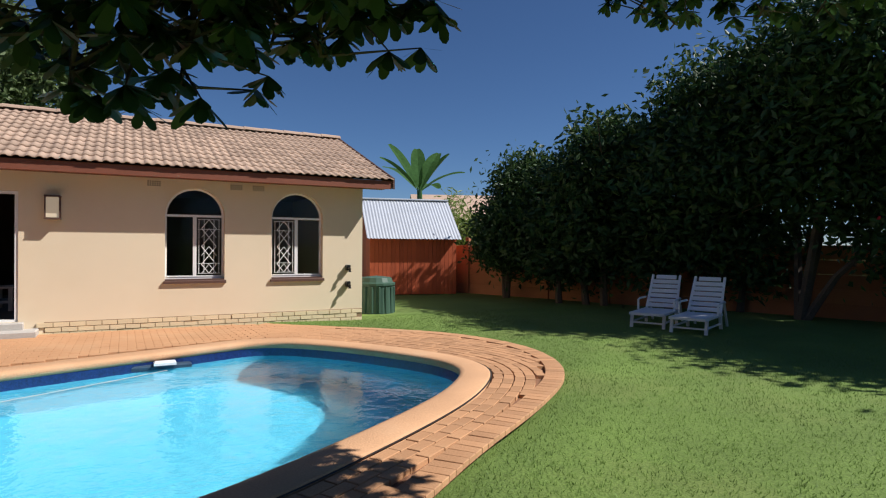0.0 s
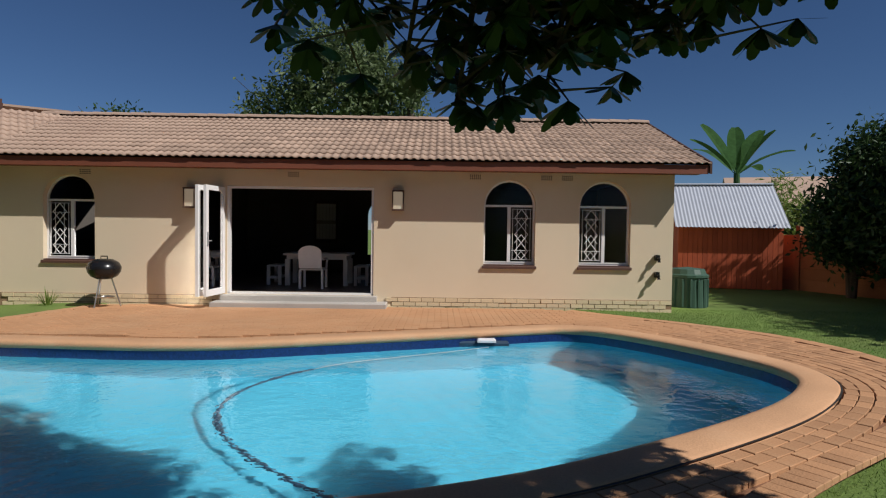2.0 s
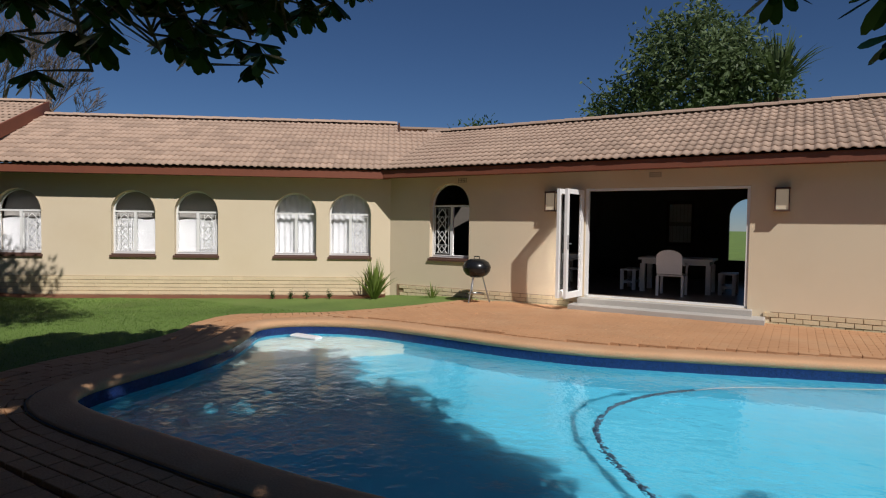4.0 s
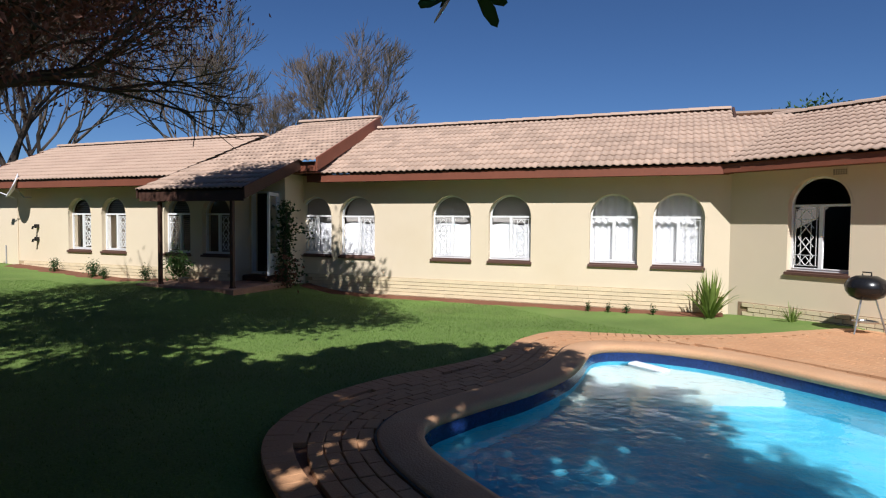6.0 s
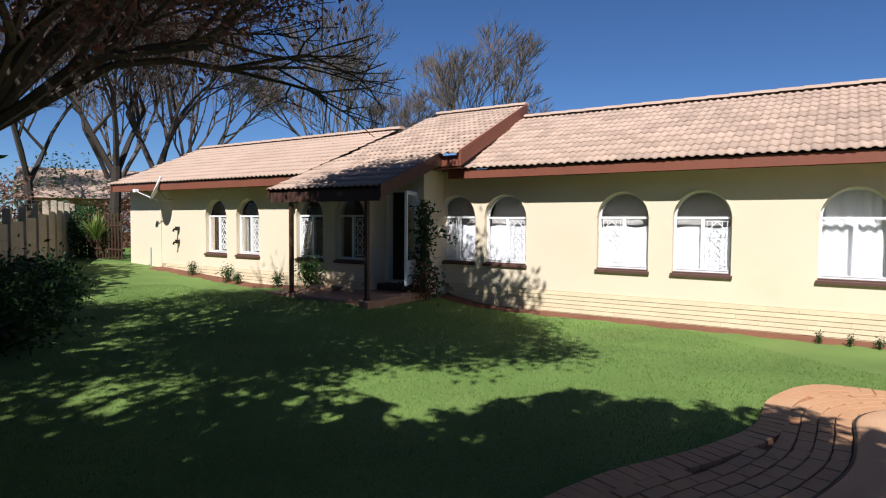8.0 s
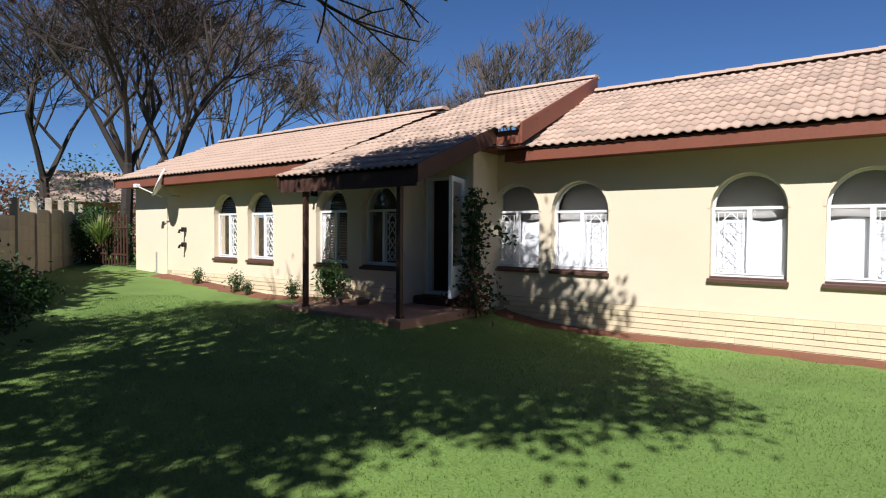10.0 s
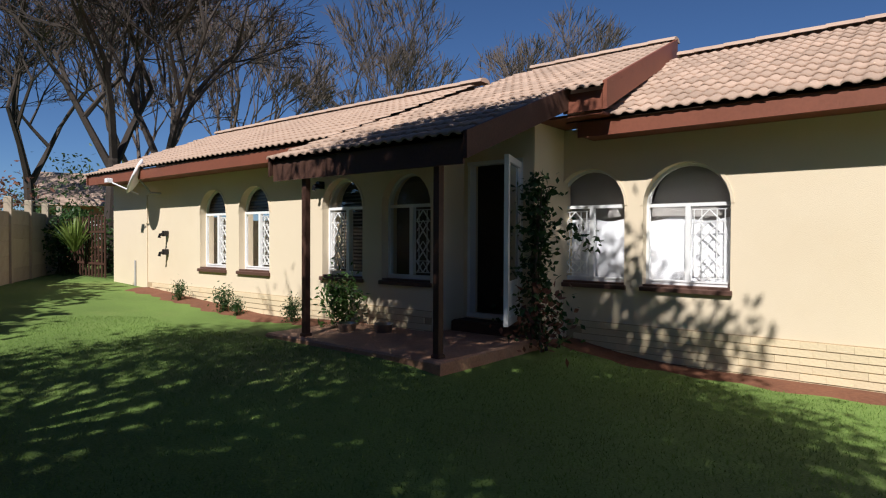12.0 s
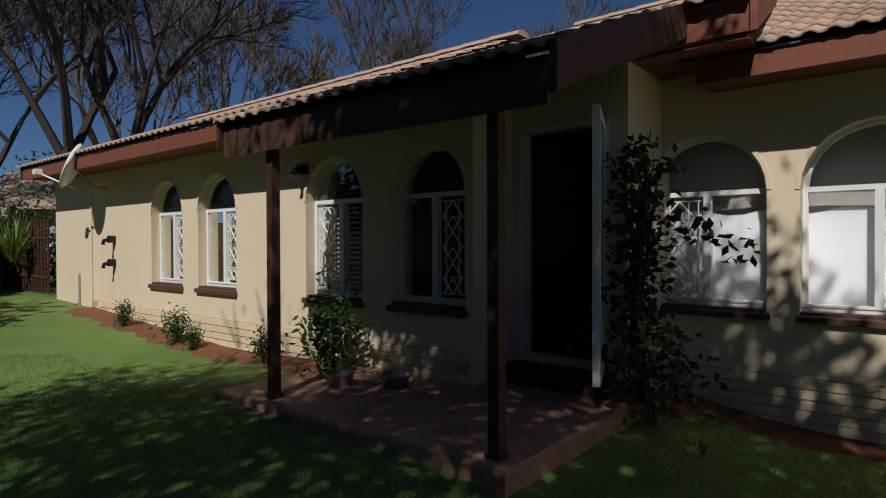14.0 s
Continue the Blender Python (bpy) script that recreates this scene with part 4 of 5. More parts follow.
# ---- garden shed ----
shed = empty("garden_shed", pose(15.55, 5.45, -0.06, 0, 0, -13), "red stained timber garden shed with corrugated iron roof", "shed")
W, D, H, R = 2.72, 3.0, 1.85, 1.15
k = 0
while k * 0.13 < W - 0.05:
    Geo().box(k * 0.13, k * 0.13 + 0.122, 0.0, 0.025, 0, H).make("board", M["shed"], shed)
    k += 1
k = 0
while k * 0.13 < D - 0.05:
    y = k * 0.13
    h = H + R * (1 - abs(y + 0.06 - D / 2) / (D / 2))
    Geo().box(0.0, 0.025, y + 0.03, y + 0.15, 0, h - 0.04).make("board", M["shed"], shed)
    k += 1
Geo().plates([[(0.03, 0), (D, 0), (D, H), (D / 2, H + R), (0.03, H)]], 0, 0.03).make("end_wall", M["shed"], shed, pose(W, 0, 0, 0, 0, 90))
Geo().box(0.04, W, D - 0.04, D, 0, H).make("back_wall", M["shed"], shed)
for side in (0, 1):
    g = Geo()
    nn = 120
    for j in range(nn + 1):
        x = -0.12 + (W + 0.24) * j / nn
        z = 0.012 * math.sin(j * 2 * math.pi / 4)
        y0, y1 = (-0.22, D / 2 + 0.01) if side == 0 else (D + 0.22, D / 2 - 0.01)
        s0 = R / (D / 2)
        g.v += [(x, y0, H + 0.03 - 0.22 * s0 + z), (x, y1, H + 0.03 + R + z)]
    for j in range(nn):
        g.f.append((2 * j, 2 * j + 2, 2 * j + 3, 2 * j + 1))
    g.make("corrugated_sheet", M["zinc"], shed, smooth=True)
Geo().box(-0.12, W + 0.12, D / 2 - 0.1, D / 2 + 0.1, H + R + 0.01, H + R + 0.06, 0.02).make("ridge_cap", M["zinc"], shed)

# ---- compost bin by the corner ----
g = Geo().lathe([(0.0, 0.0), (0.42, 0.0), (0.40, 0.62), (0.43, 0.63), (0.43, 0.68), (0.38, 0.70), (0.34, 0.80), (0.0, 0.84)], 16)
for j in range(16):
    a = 2 * math.pi * (j + 0.5) / 16
    g.box(0.41 * math.cos(a) - 0.02, 0.41 * math.cos(a) + 0.02, 0.41 * math.sin(a) - 0.02, 0.41 * math.sin(a) + 0.02, 0.02, 0.6, 0.006)
tagged(g.make("compost_bin", M["green_bin"], at=pose(14.05, 1.15, -0.08)), "dark green plastic compost bin on the grass", "bin")

# ---- boundary walls ----
panel_jobs = []


def precast(name, pts, h, mat, label):
    """Precast concrete panel wall: ribbed posts with slabs slotted between."""
    top = empty(name, pose(0, 0, 0), label, "wall", kind="structure")
    for (xa, ya), (xb, yb) in zip(pts, pts[1:]):
        length = math.hypot(xb - xa, yb - ya)
        bays = max(1, round(length / 1.55))
        ang = math.degrees(math.atan2(yb - ya, xb - xa))
        for i in range(bays + 1):
            t = i / bays
            x, y = xa + (xb - xa) * t, ya + (yb - ya) * t
            z = ground(x, y)
            Geo().box(-0.06, 0.06, -0.07, 0.07, -0.2, h + 0.06, 0.015).make("post", M[mat], top, pose(x, y, z, 0, 0, ang))
            if i < bays:
                w = length / bays
                n_ = int(h / 0.31)
                for r in range(n_):
                    panel_jobs.append((top, mat, w - 0.11, pose(x + (xb - xa) / length * 0.055, y + (yb - ya) / length * 0.055, z + r * 0.31, 0, 0, ang)))
    return top


precast("wall_boundary_south", [(2.0, -13.4), (-6.5, -14.0), (-13.9, -14.55), (-19.5, -15.0)], 1.75, "precast", "weathered precast concrete panel boundary wall")
precast("wall_boundary_east", [(17.6, 7.6), (18.8, 5.1), (19.9, 2.4), (21.2, -1.2), (22.6, -5.2), (24.5, -11.0), (25.0, -17.0)], 1.75, "precast_red", "red-brown precast concrete panel boundary wall")
panel_meshes = {}
for top, mat, w, m in panel_jobs:
    key = (mat, round(w, 2))
    if key not in panel_meshes:
        panel_meshes[key] = Geo().box(0, w, -0.022, 0.022, 0.001, 0.309, 0.008).mesh("panel", M[mat])
    ob = new("panel", panel_meshes[key])
    ob.parent, ob.matrix_basis = top, m
# dark picket gate between the wing and the boundary
gate = empty("garden_gate", pose(-16.3, -13.1, ground(-16.3, -13.1)), "dark timber picket gate closing the side passage", "gate")
for i in range(17):
    t = i / 16
    Geo().box(-0.03, 0.03, -0.012, 0.012, 0.03, 1.45 + 0.04 * (i % 2), 0.01).make("picket", M["darkwood"], gate, pose(-2.6 * t, -1.75 * t, 0, 0, 0, 34))
for z in (0.35, 1.1):
    Geo().bar((0, 0, z), (-2.6, -1.75, z), 0.05).make("rail", M["darkwood"], gate)
# thin wires above the south wall
g = Geo()
for z in (1.9, 2.0):
    g.tube([(2.0, -13.4, z - 0.03), (-6.5, -14.0, z), (-13.9, -14.55, z + 0.12), (-19.5, -15.0, z + 0.25)], [0.006], 4)
for x, y in ((-1, -13.61), (-6.5, -14.0), (-10.5, -14.3), (-13.9, -14.55), (-17, -14.8)):
    g.tube([(x, y, 1.6), (x, y, 2.0 + 0.2 * smooth_step(-5, -18, x))], [0.012], 5)
tagged(g.make("fence_wire", M["grey"]), "thin security wires strung above the boundary wall", "wire")

# ---- plants ----


def leaf_cards(g, pts, size, rng, droop=0.3, slim=0.4, axis=None):
    """Small folded leaves at the points, each of four faces' worth of outline."""
    for p in pts:
        d = Vector((rng.gauss(0, 1), rng.gauss(0, 1), rng.gauss(-droop, 0.8)))
        if axis:
            d = d * 0.6 + axis(p)
        d.normalize()
        s = Vector((rng.gauss(0, 1), rng.gauss(0, 1), rng.gauss(0, 1)))
        s = d.cross(s)
        if s.length < 1e-3:
            continue
        s.normalize()
        L = size * rng.uniform(0.65, 1.3)
        wv = s * (L * slim * 0.5)
        up = d.cross(s) * (L * 0.06)
        i = len(g.v)
        p = Vector(p)
        g.v += [tuple(p), tuple(p + d * L * 0.5 + wv + up), tuple(p + d * L), tuple(p + d * L * 0.5 - wv + up)]
        g.f += [(i, i + 1, i + 2), (i, i + 2, i + 3)]


def fast_make(g, name, mat, parent=None, at=None):
    me = bpy.data.meshes.new(name)
    me.from_pydata(g.v, [], g.f)
    me.materials.append(mat)
    ob = new(name, me)
    if parent:
        ob.parent = parent
    if at is not None:
        ob.matrix_basis = at
    return ob


def grow(rng, g, tips, p, d, length, radius, depth, spread=0.55, kids=3, lift=0.15, sides=5, thin=0.0, bow=1.0):
    """A limb that bends, tapers and forks; the ends of the last forks are gathered in tips."""
    bend = Vector((rng.gauss(0, 0.12), rng.gauss(0, 0.12), rng.gauss(0, 0.08))) * bow
    mid = p + d * length * 0.5 + bend * length * 0.5
    end = p + d * length + bend * length * 0.4
    radius = max(radius, thin)
    g.tube([p, mid, end], [radius, radius * 0.82, radius * 0.62], max(3, sides if radius > 0.03 else 3))
    if depth == 0:
        tips.append(end)
        return
    tips.append(mid) if depth < 2 else None
    for k in range(kids if depth > 1 else kids + 1):
        nd = (d + Vector((rng.gauss(0, spread), rng.gauss(0, spread), rng.gauss(lift, spread * 0.7)))).normalized()
        at_ = end if k == 0 else mid.lerp(end, rng.uniform(0.1, 1.0))
        grow(rng, g, tips, at_, nd, length * rng.uniform(0.62, 0.86), radius * rng.uniform(0.5, 0.66), depth - 1, spread, kids, lift, sides, thin, bow)


def bare_tree(name, at, height, seed, label, group, leaf=None, n=0, size=0.1, depth=5, kids=3, spread=0.5, radius=None, bole=0.22, limb=0.24):
    rng = random.Random(seed)
    top = empty(name, at, label, "tree", group=group)
    g, tips = Geo(), []
    r0 = radius or height * 0.022
    trunk_top = Vector((rng.gauss(0, 0.2), rng.gauss(0, 0.2), height * bole))
    g.tube([(0, 0, -0.2), (0.05, 0, height * 0.1), trunk_top], [r0 * 1.3, r0, r0 * 0.85], 8)
    for k in range(3):
        a = 2.1 * k + rng.uniform(0, 1)
        d = Vector(((0.75 - bole) * math.cos(a), (0.75 - bole) * math.sin(a), 1)).normalized()
        grow(rng, g, tips, trunk_top - Vector((0, 0, 0.05 * height * k / 3)), d, height * limb, r0 * 0.62, depth, spread, kids, thin=0.02 if not leaf else 0.011, bow=0.55)
    fast_make(g, "branches", M["twig"] if not leaf else M["dark_bark"], top)
    if leaf:
        g = Geo()
        pts = [t + Vector((rng.gauss(0, 0.25), rng.gauss(0, 0.25), rng.gauss(0, 0.22))) for t in tips for _ in range(max(1, n // max(1, len(tips))))]
        leaf_cards(g, pts, size, rng)
        fast_make(g, "foliage", M[leaf], top)
    return top


def leafy_mass(name, at, lobes, n, size, seed, mat, label, category, trunk=None, slim=0.45, group="", droop=0.3):
    """Trunk and limbs with a crown of many leaves round several lobes (centre, radii)."""
    rng = random.Random(seed)
    top = empty(name, at, label, category, group=group)
    g = Geo()
    pts = []
    total = sum(l[3] * l[4] * l[5] for l in lobes)
    for cx, cy, cz, rx, ry, rz in lobes:
        m_ = int(n * rx * ry * rz / total)
        clumps = []
        for _ in range(max(6, m_ // 45)):
            d = Vector((rng.gauss(0, 1), rng.gauss(0, 1), rng.gauss(0, 1))).normalized()
            r = rng.uniform(0.55, 1.05)
            clumps.append(Vector((cx + d.x * rx * r, cy + d.y * ry * r, cz + d.z * rz * r)))
        for _ in range(m_):
            c = rng.choice(clumps)
            q = 0.16 * (rx + ry + rz) / 3 + 0.1
            pts.append(c + Vector((rng.gauss(0, q), rng.gauss(0, q), rng.gauss(0, q * 0.8))))
    leaf_cards(g, [p for p in pts if p.z > 0.03], size, rng, droop, slim)
    fast_make(g, "foliage", M[mat], top)
    g = Geo()
    for cx, cy, cz, rx, ry, rz in lobes:
        base = Vector(trunk or (cx, cy, 0)) if trunk else Vector((cx * 0.8, cy * 0.8, 0))
        base.z = 0
        g.tube([base - Vector((0, 0, 0.15)), base.lerp(Vector((cx, cy, cz)), 0.45) + Vector((rng.gauss(0, 0.1), rng.gauss(0, 0.1), 0)), (cx, cy, cz)], [0.11, 0.07, 0.03], 6)
        for _ in range(7):
            e = Vector((cx + rng.gauss(0, rx * 0.5), cy + rng.gauss(0, ry * 0.5), cz + rng.gauss(0, rz * 0.5)))
            g.tube([base.lerp(Vector((cx, cy, cz)), rng.uniform(0.5, 1)), e], [0.03, 0.01], 4)
    fast_make(g, "branches", M["bark"], top)
    return top


# dense dark evergreens along the east boundary
hedge = "dense dark evergreen tree along the boundary wall"
leafy_mass("garden_tree", pose(18.9, 3.0, -0.1), [(0, 0, 1.9, 0.9, 0.9, 1.0), (0.3, -0.3, 3.2, 0.8, 0.8, 1.0)], 15000, 0.17, 11, "leaf_hedge", hedge, "tree", trunk=(0.1, 0.2, 0), group="boundary trees")
leafy_mass("garden_tree", pose(19.8, 0.6, -0.1), [(0, 0, 2.5, 1.5, 1.5, 1.6), (0.3, -0.5, 3.7, 1.3, 1.3, 1.2), (-0.5, 0.8, 1.6, 0.9, 0.9, 1.0)], 25000, 0.20, 12, "leaf_hedge", hedge, "tree", group="boundary trees")
leafy_mass("garden_tree", pose(20.9, -1.9, -0.1), [(0, 0, 3.0, 1.7, 1.7, 1.7), (0.8, -0.9, 1.5, 1.0, 1.0, 1.1), (0.3, -0.6, 4.6, 1.6, 1.6, 1.3), (-0.2, 0.8, 1.8, 1.1, 1.0, 1.2)], 28000, 0.20, 13, "leaf_hedge", hedge, "tree", group="boundary trees")
leafy_mass("garden_tree", pose(21.3, -4.6, -0.1), [(0.4, 0, 3.6, 1.7, 1.7, 1.4), (0.6, -1.2, 2.2, 1.0, 1.0, 1.3), (0.1, -0.5, 5.2, 1.8, 1.8, 1.4), (0.4, 0.9, 4.4, 1.4, 1.4, 1.2)], 28000, 0.21, 14, "leaf_hedge", hedge, "tree", trunk=(0.1, 0.5, 0), group="boundary trees")
leafy_mass("flowering_shrub", pose(22.6, -6.9, -0.1), [(0, 0, 1.8, 1.4, 1.4, 1.7), (-0.3, -0.8, 3.2, 1.3, 1.3, 1.2)], 17000, 0.15, 15, "leaf_green", "green shrub with a few red flowers by the wall", "shrub", group="boundary trees")
leafy_mass("garden_tree", pose(20.0, -8.2, -0.1), [(2.6, -0.7, 5.6, 1.6, 1.6, 1.3), (2.4, -1.6, 4.6, 2.0, 2.0, 2.0)], 19000, 0.22, 16, "leaf_dark", hedge, "tree", trunk=(3.4, -2.2, 0), group="boundary trees")
g = Geo()
rng = random.Random(5)
leaf_cards(g, [Vector((22.3 + rng.gauss(0, 0.6), -6.3 + rng.gauss(0, 0.7), 2.4 + rng.gauss(0, 0.7))) for _ in range(60)], 0.12, rng, slim=0.9)
tagged(fast_make(g, "red_flowers", M["flower"]), "scattered red flowers on the shrub", "flowers", kind="stuff")


def ribbon(g, pts, widths, fold=0.25):
    """A leaf blade with a midrib, as two strips."""
    pts = [Vector(p) for p in pts]
    i = len(g.v)
    for k, p in enumerate(pts):
        d = (pts[min(k + 1, len(pts) - 1)] - pts[max(k - 1, 0)]).normalized()
        s = d.cross(Vector((0, 0, 1)))
        s = s.normalized() if s.length > 1e-3 else Vector((1, 0, 0))
        up = s.cross(d)
        w = widths[k]
        g.v += [tuple(p - s * w + up * w * fold), tuple(p), tuple(p + s * w + up * w * fold)]
    for k in range(len(pts) - 1):
        a = i + 3 * k
        g.f += [(a, a + 1, a + 4, a + 3), (a + 1, a + 2, a + 5, a + 4)]


ban = empty("banana_tree", pose(19.2, 9.6, -0.1), "banana plant with broad arching leaves behind the shed", "banana plant")
Geo().tube([(0, 0, 0), (0.05, 0, 1.9), (0, 0, 3.7)], [0.17, 0.14, 0.10], 10).make("stem", M["leaf_lime"], ban)
rng = random.Random(3)
for k in range(9):
    a = 2 * math.pi * k / 9 + rng.uniform(-0.25, 0.25)
    L, up = rng.uniform(2.0, 2.6), rng.uniform(0.25, 1.1)
    pts, ws = [], []
    for j in range(11):
        t = j / 10
        pts.append((math.cos(a) * L * t * (1.1 - 0.5 * up), math.sin(a) * L * t * (1.1 - 0.5 * up), 3.6 + L * (t * (0.4 + 0.6 * up) - t * t * (0.5 - 0.25 * up))))
        ws.append(0.03 if t < 0.12 else 0.27 * math.sin(math.pi * min(1, (t - 0.08) / 0.95)) ** 0.5 + 0.01)
    g = Geo()
    ribbon(g, pts, ws)
    fast_make(g, "leaf", M["leaf_lime"], ban)


leafy_mass("bamboo_clump", pose(20.4, 8.7, -0.1), [(0, 0, 2.3, 0.8, 0.8, 1.2), (0.4, -0.5, 1.6, 0.7, 0.7, 0.9)], 2600, 0.26, 18, "leaf_strap", "yellow-green leafy clump beside the banana plant", "shrub", slim=0.2)


def strap_plant(name, at, n, length, width, seed, mat, label, category="plant", group=""):
    rng = random.Random(seed)
    g = Geo()
    for k in range(n):
        a, L, lean = rng.uniform(0, 6.28), length * rng.uniform(0.6, 1.15), rng.uniform(0.1, 1.0)
        pts = [(math.cos(a) * (0.05 + L * t * lean * 0.7), math.sin(a) * (0.05 + L * t * lean * 0.7), L * (t - 0.55 * lean * t * t)) for t in [j / 6 for j in range(7)]]
        ribbon(g, pts, [width * math.sin(math.pi * (0.25 + 0.74 * j / 6)) for j in range(7)])
    ob = fast_make(g, name, M[mat], None, at)
    return tagged(ob, label, category, group)


strap_plant("strap_leaf_plant", pose(0.02, -0.62, -0.16), 90, 0.95, 0.022, 4, "leaf_strap", "clump of long arching strap leaves in the corner bed")
strap_plant("strap_leaf_plant", pose(1.35, -0.28, -0.06), 26, 0.4, 0.012, 7, "leaf_strap", "small tuft of dry strap leaves by the wall")
strap_plant("palm_plant", pose(-16.9, -13.9, 1.0), 70, 1.0, 0.03, 8, "leaf_strap", "spiky palm-like plant behind the gate")
fronds = strap_plant("crown", pose(0, 0, 6.9), 170, 2.6, 0.08, 9, "leaf_grey", "")
palm = empty("palm_tree", pose(7.3, 16.0, 0), "palm with grey-green fronds behind the house", "palm")
fronds.parent = palm
Geo().tube([(0, 0, 0), (0, 0, 7.0)], [0.2, 0.16], 8).make("trunk", M["bark"], palm)


def small_shrub(at, h, seed, n=260, mat="leaf_dark", label="small dark shrub in the soil bed", group="shrubs in the bed"):
    rng = random.Random(seed)
    g = Geo()
    pts = [Vector((rng.gauss(0, h * 0.17), rng.gauss(0, h * 0.17), abs(rng.gauss(h * 0.55, h * 0.25)))) for _ in range(n)]
    leaf_cards(g, pts, max(0.04, h * 0.13), rng)
    for _ in range(6):
        g.tube([(0, 0, -0.03), (rng.gauss(0, h * 0.15), rng.gauss(0, h * 0.15), h * 0.7)], [0.008, 0.004], 3)
    tagged(fast_make(g, "shrub", M[mat], None, at), label, "shrub", group)


for i, (s, o, h) in enumerate(((16.6, 1.68, 0.36), (15.15, 1.68, 0.42), (14.75, 1.68, 0.28), (13.3, 1.68, 0.36))):
    x, y = wing(s, o)
    small_shrub(pose(x, y, ground(x, y)), h, 30 + i, 520)
for i, s in enumerate((1.35, 1.85, 2.2, 2.6)):
    x, y = wing(s, 0.45)
    small_shrub(pose(x, y, ground(x, y)), 0.18, 40 + i, 120)
x, y = wing(12.15, 1.75)
small_shrub(pose(x, y, 0.14), 0.66, 50, 800, "leaf_green", "leafy potted shrub beside the porch", "shrubs on the porch")
for s, o in ((11.75, 2.0), (11.35, 1.75)):
    x, y = wing(s, o)
    g = Geo().lathe([(0.0, 0.0), (0.10, 0.0), (0.125, 0.10), (0.135, 0.105), (0.12, 0.10), (0.09, 0.02), (0.0, 0.02)], 18)
    tagged(g.make("feeding_bowl", M["steel"], at=pose(x, y, 0.162), smooth=True), "shiny steel bowl on the porch floor", "bowl", group="bowls on the porch")

# climbing plant at the porch corner
cx, cy = wing(9.62, 0.95)
top = empty("climbing_plant", pose(cx, cy, ground(cx, cy)), "dark leafy climber trained up the wall beside the door", "climber")
rng = random.Random(21)
g = Geo()
for k in range(5):
    g.tube([(rng.gauss(0, 0.08), rng.gauss(0, 0.08), 0), (rng.gauss(0, 0.1), rng.gauss(0, 0.06), 1.0), (rng.gauss(0, 0.12), rng.gauss(0, 0.06), 1.9)], [0.02, 0.014, 0.006], 5)
fast_make(g, "stems", M["bark"], top)
g = Geo()
pts = []
for _ in range(1150):
    z = rng.uniform(0.1, 2.05)
    w = 0.21 if z < 0.7 else 0.11
    pts.append(Vector((rng.gauss(0, w), rng.gauss(0, w * 0.8), z)))
for _ in range(90):
    t = rng.uniform(0, 1)
    pts.append(Vector((0.62 * t, 0.45 * t, 1.2 + 0.25 * math.sin(3 * t) + rng.gauss(0, 0.08))) + Vector((rng.gauss(0, 0.06), rng.gauss(0, 0.06), 0)))
leaf_cards(g, pts, 0.085, rng, slim=0.6)
fast_make(g, "foliage", M["leaf_dark"], top)
g = Geo()
leaf_cards(g, [Vector((0.12 + rng.gauss(0, 0.2), rng.gauss(0, 0.18), abs(rng.gauss(0.4, 0.25)))) for _ in range(260)], 0.09, rng, slim=0.6)
fast_make(g, "red_foliage", M["leaf_rust"], top)

# soil beds along the wing
for nm, s0, s1, o0, o1 in (("soil_bed_1", 0.1, 9.6, 0.0, 0.42), ("soil_bed_2", 12.45, 18.5, AOFF, AOFF + 0.5)):
    g = Geo()
    k_ = 60
    for i in range(k_ + 1):
        s = s0 + (s1 - s0) * i / k_
        edge = o1 + 0.06 * math.sin(i * 1.3) + 0.05 * math.sin(i * 0.47)
        for o, dz in ((o0, 0.035), ((o0 + edge) / 2, 0.04), (edge, -0.01)):
            x, y = wing(s, o)
            g.v.append((x, y, ground(x, y) + dz))
    for i in range(k_):
        for j in range(2):
            g.f.append((3 * i + j, 3 * i + 3 + j, 3 * i + 4 + j, 3 * i + 1 + j))
    tagged(g.make(nm, M["soil"], smooth=True), "bare red soil bed along the wall", "soil bed", kind="structure")

# dark shrubs along the south wall
for i, (x, y, r) in enumerate(((-6.2, -13.2, 0.7), (-7.8, -13.4, 0.65), (-9.6, -13.6, 0.5), (-4.6, -13.1, 0.7))):
    leafy_mass("garden_shrub", pose(x, y, -0.05), [(0, 0, r * 0.7, r, r * 0.8, r * 0.75)], 2600, 0.10, 60 + i, "leaf_dark", "dark shrub in deep shade at the boundary wall", "shrub", group="shrubs at the wall")

# tall dark hedge behind the south wall, unseen, added to darken reflections and shade
for i in range(7):
    leafy_mass("hedge_tree", pose(9.5 - i * 3.2, -16.2 - 0.03 * i, -0.05), [(0, 0, 2.2, 1.9, 1.1, 2.2), (0.3, 0, 4.5, 1.8, 1.2, 1.4), (-0.2, -0.3, 7.0, 1.6, 1.2, 1.5)][:3 if i < 4 else 2], 6500, 0.32, 130 + i, "leaf_hedge", "unseen tall dark evergreen added behind the boundary wall to block light", "tree", group="trees behind the wall")

# ---- the big-leaved tree that hangs over the start of the walk ----
rng = random.Random(77)
big = empty("overhanging_tree", pose(10.6, -14.6, -0.05), "large dark-leaved tree whose branches hang over the lawn", "tree")


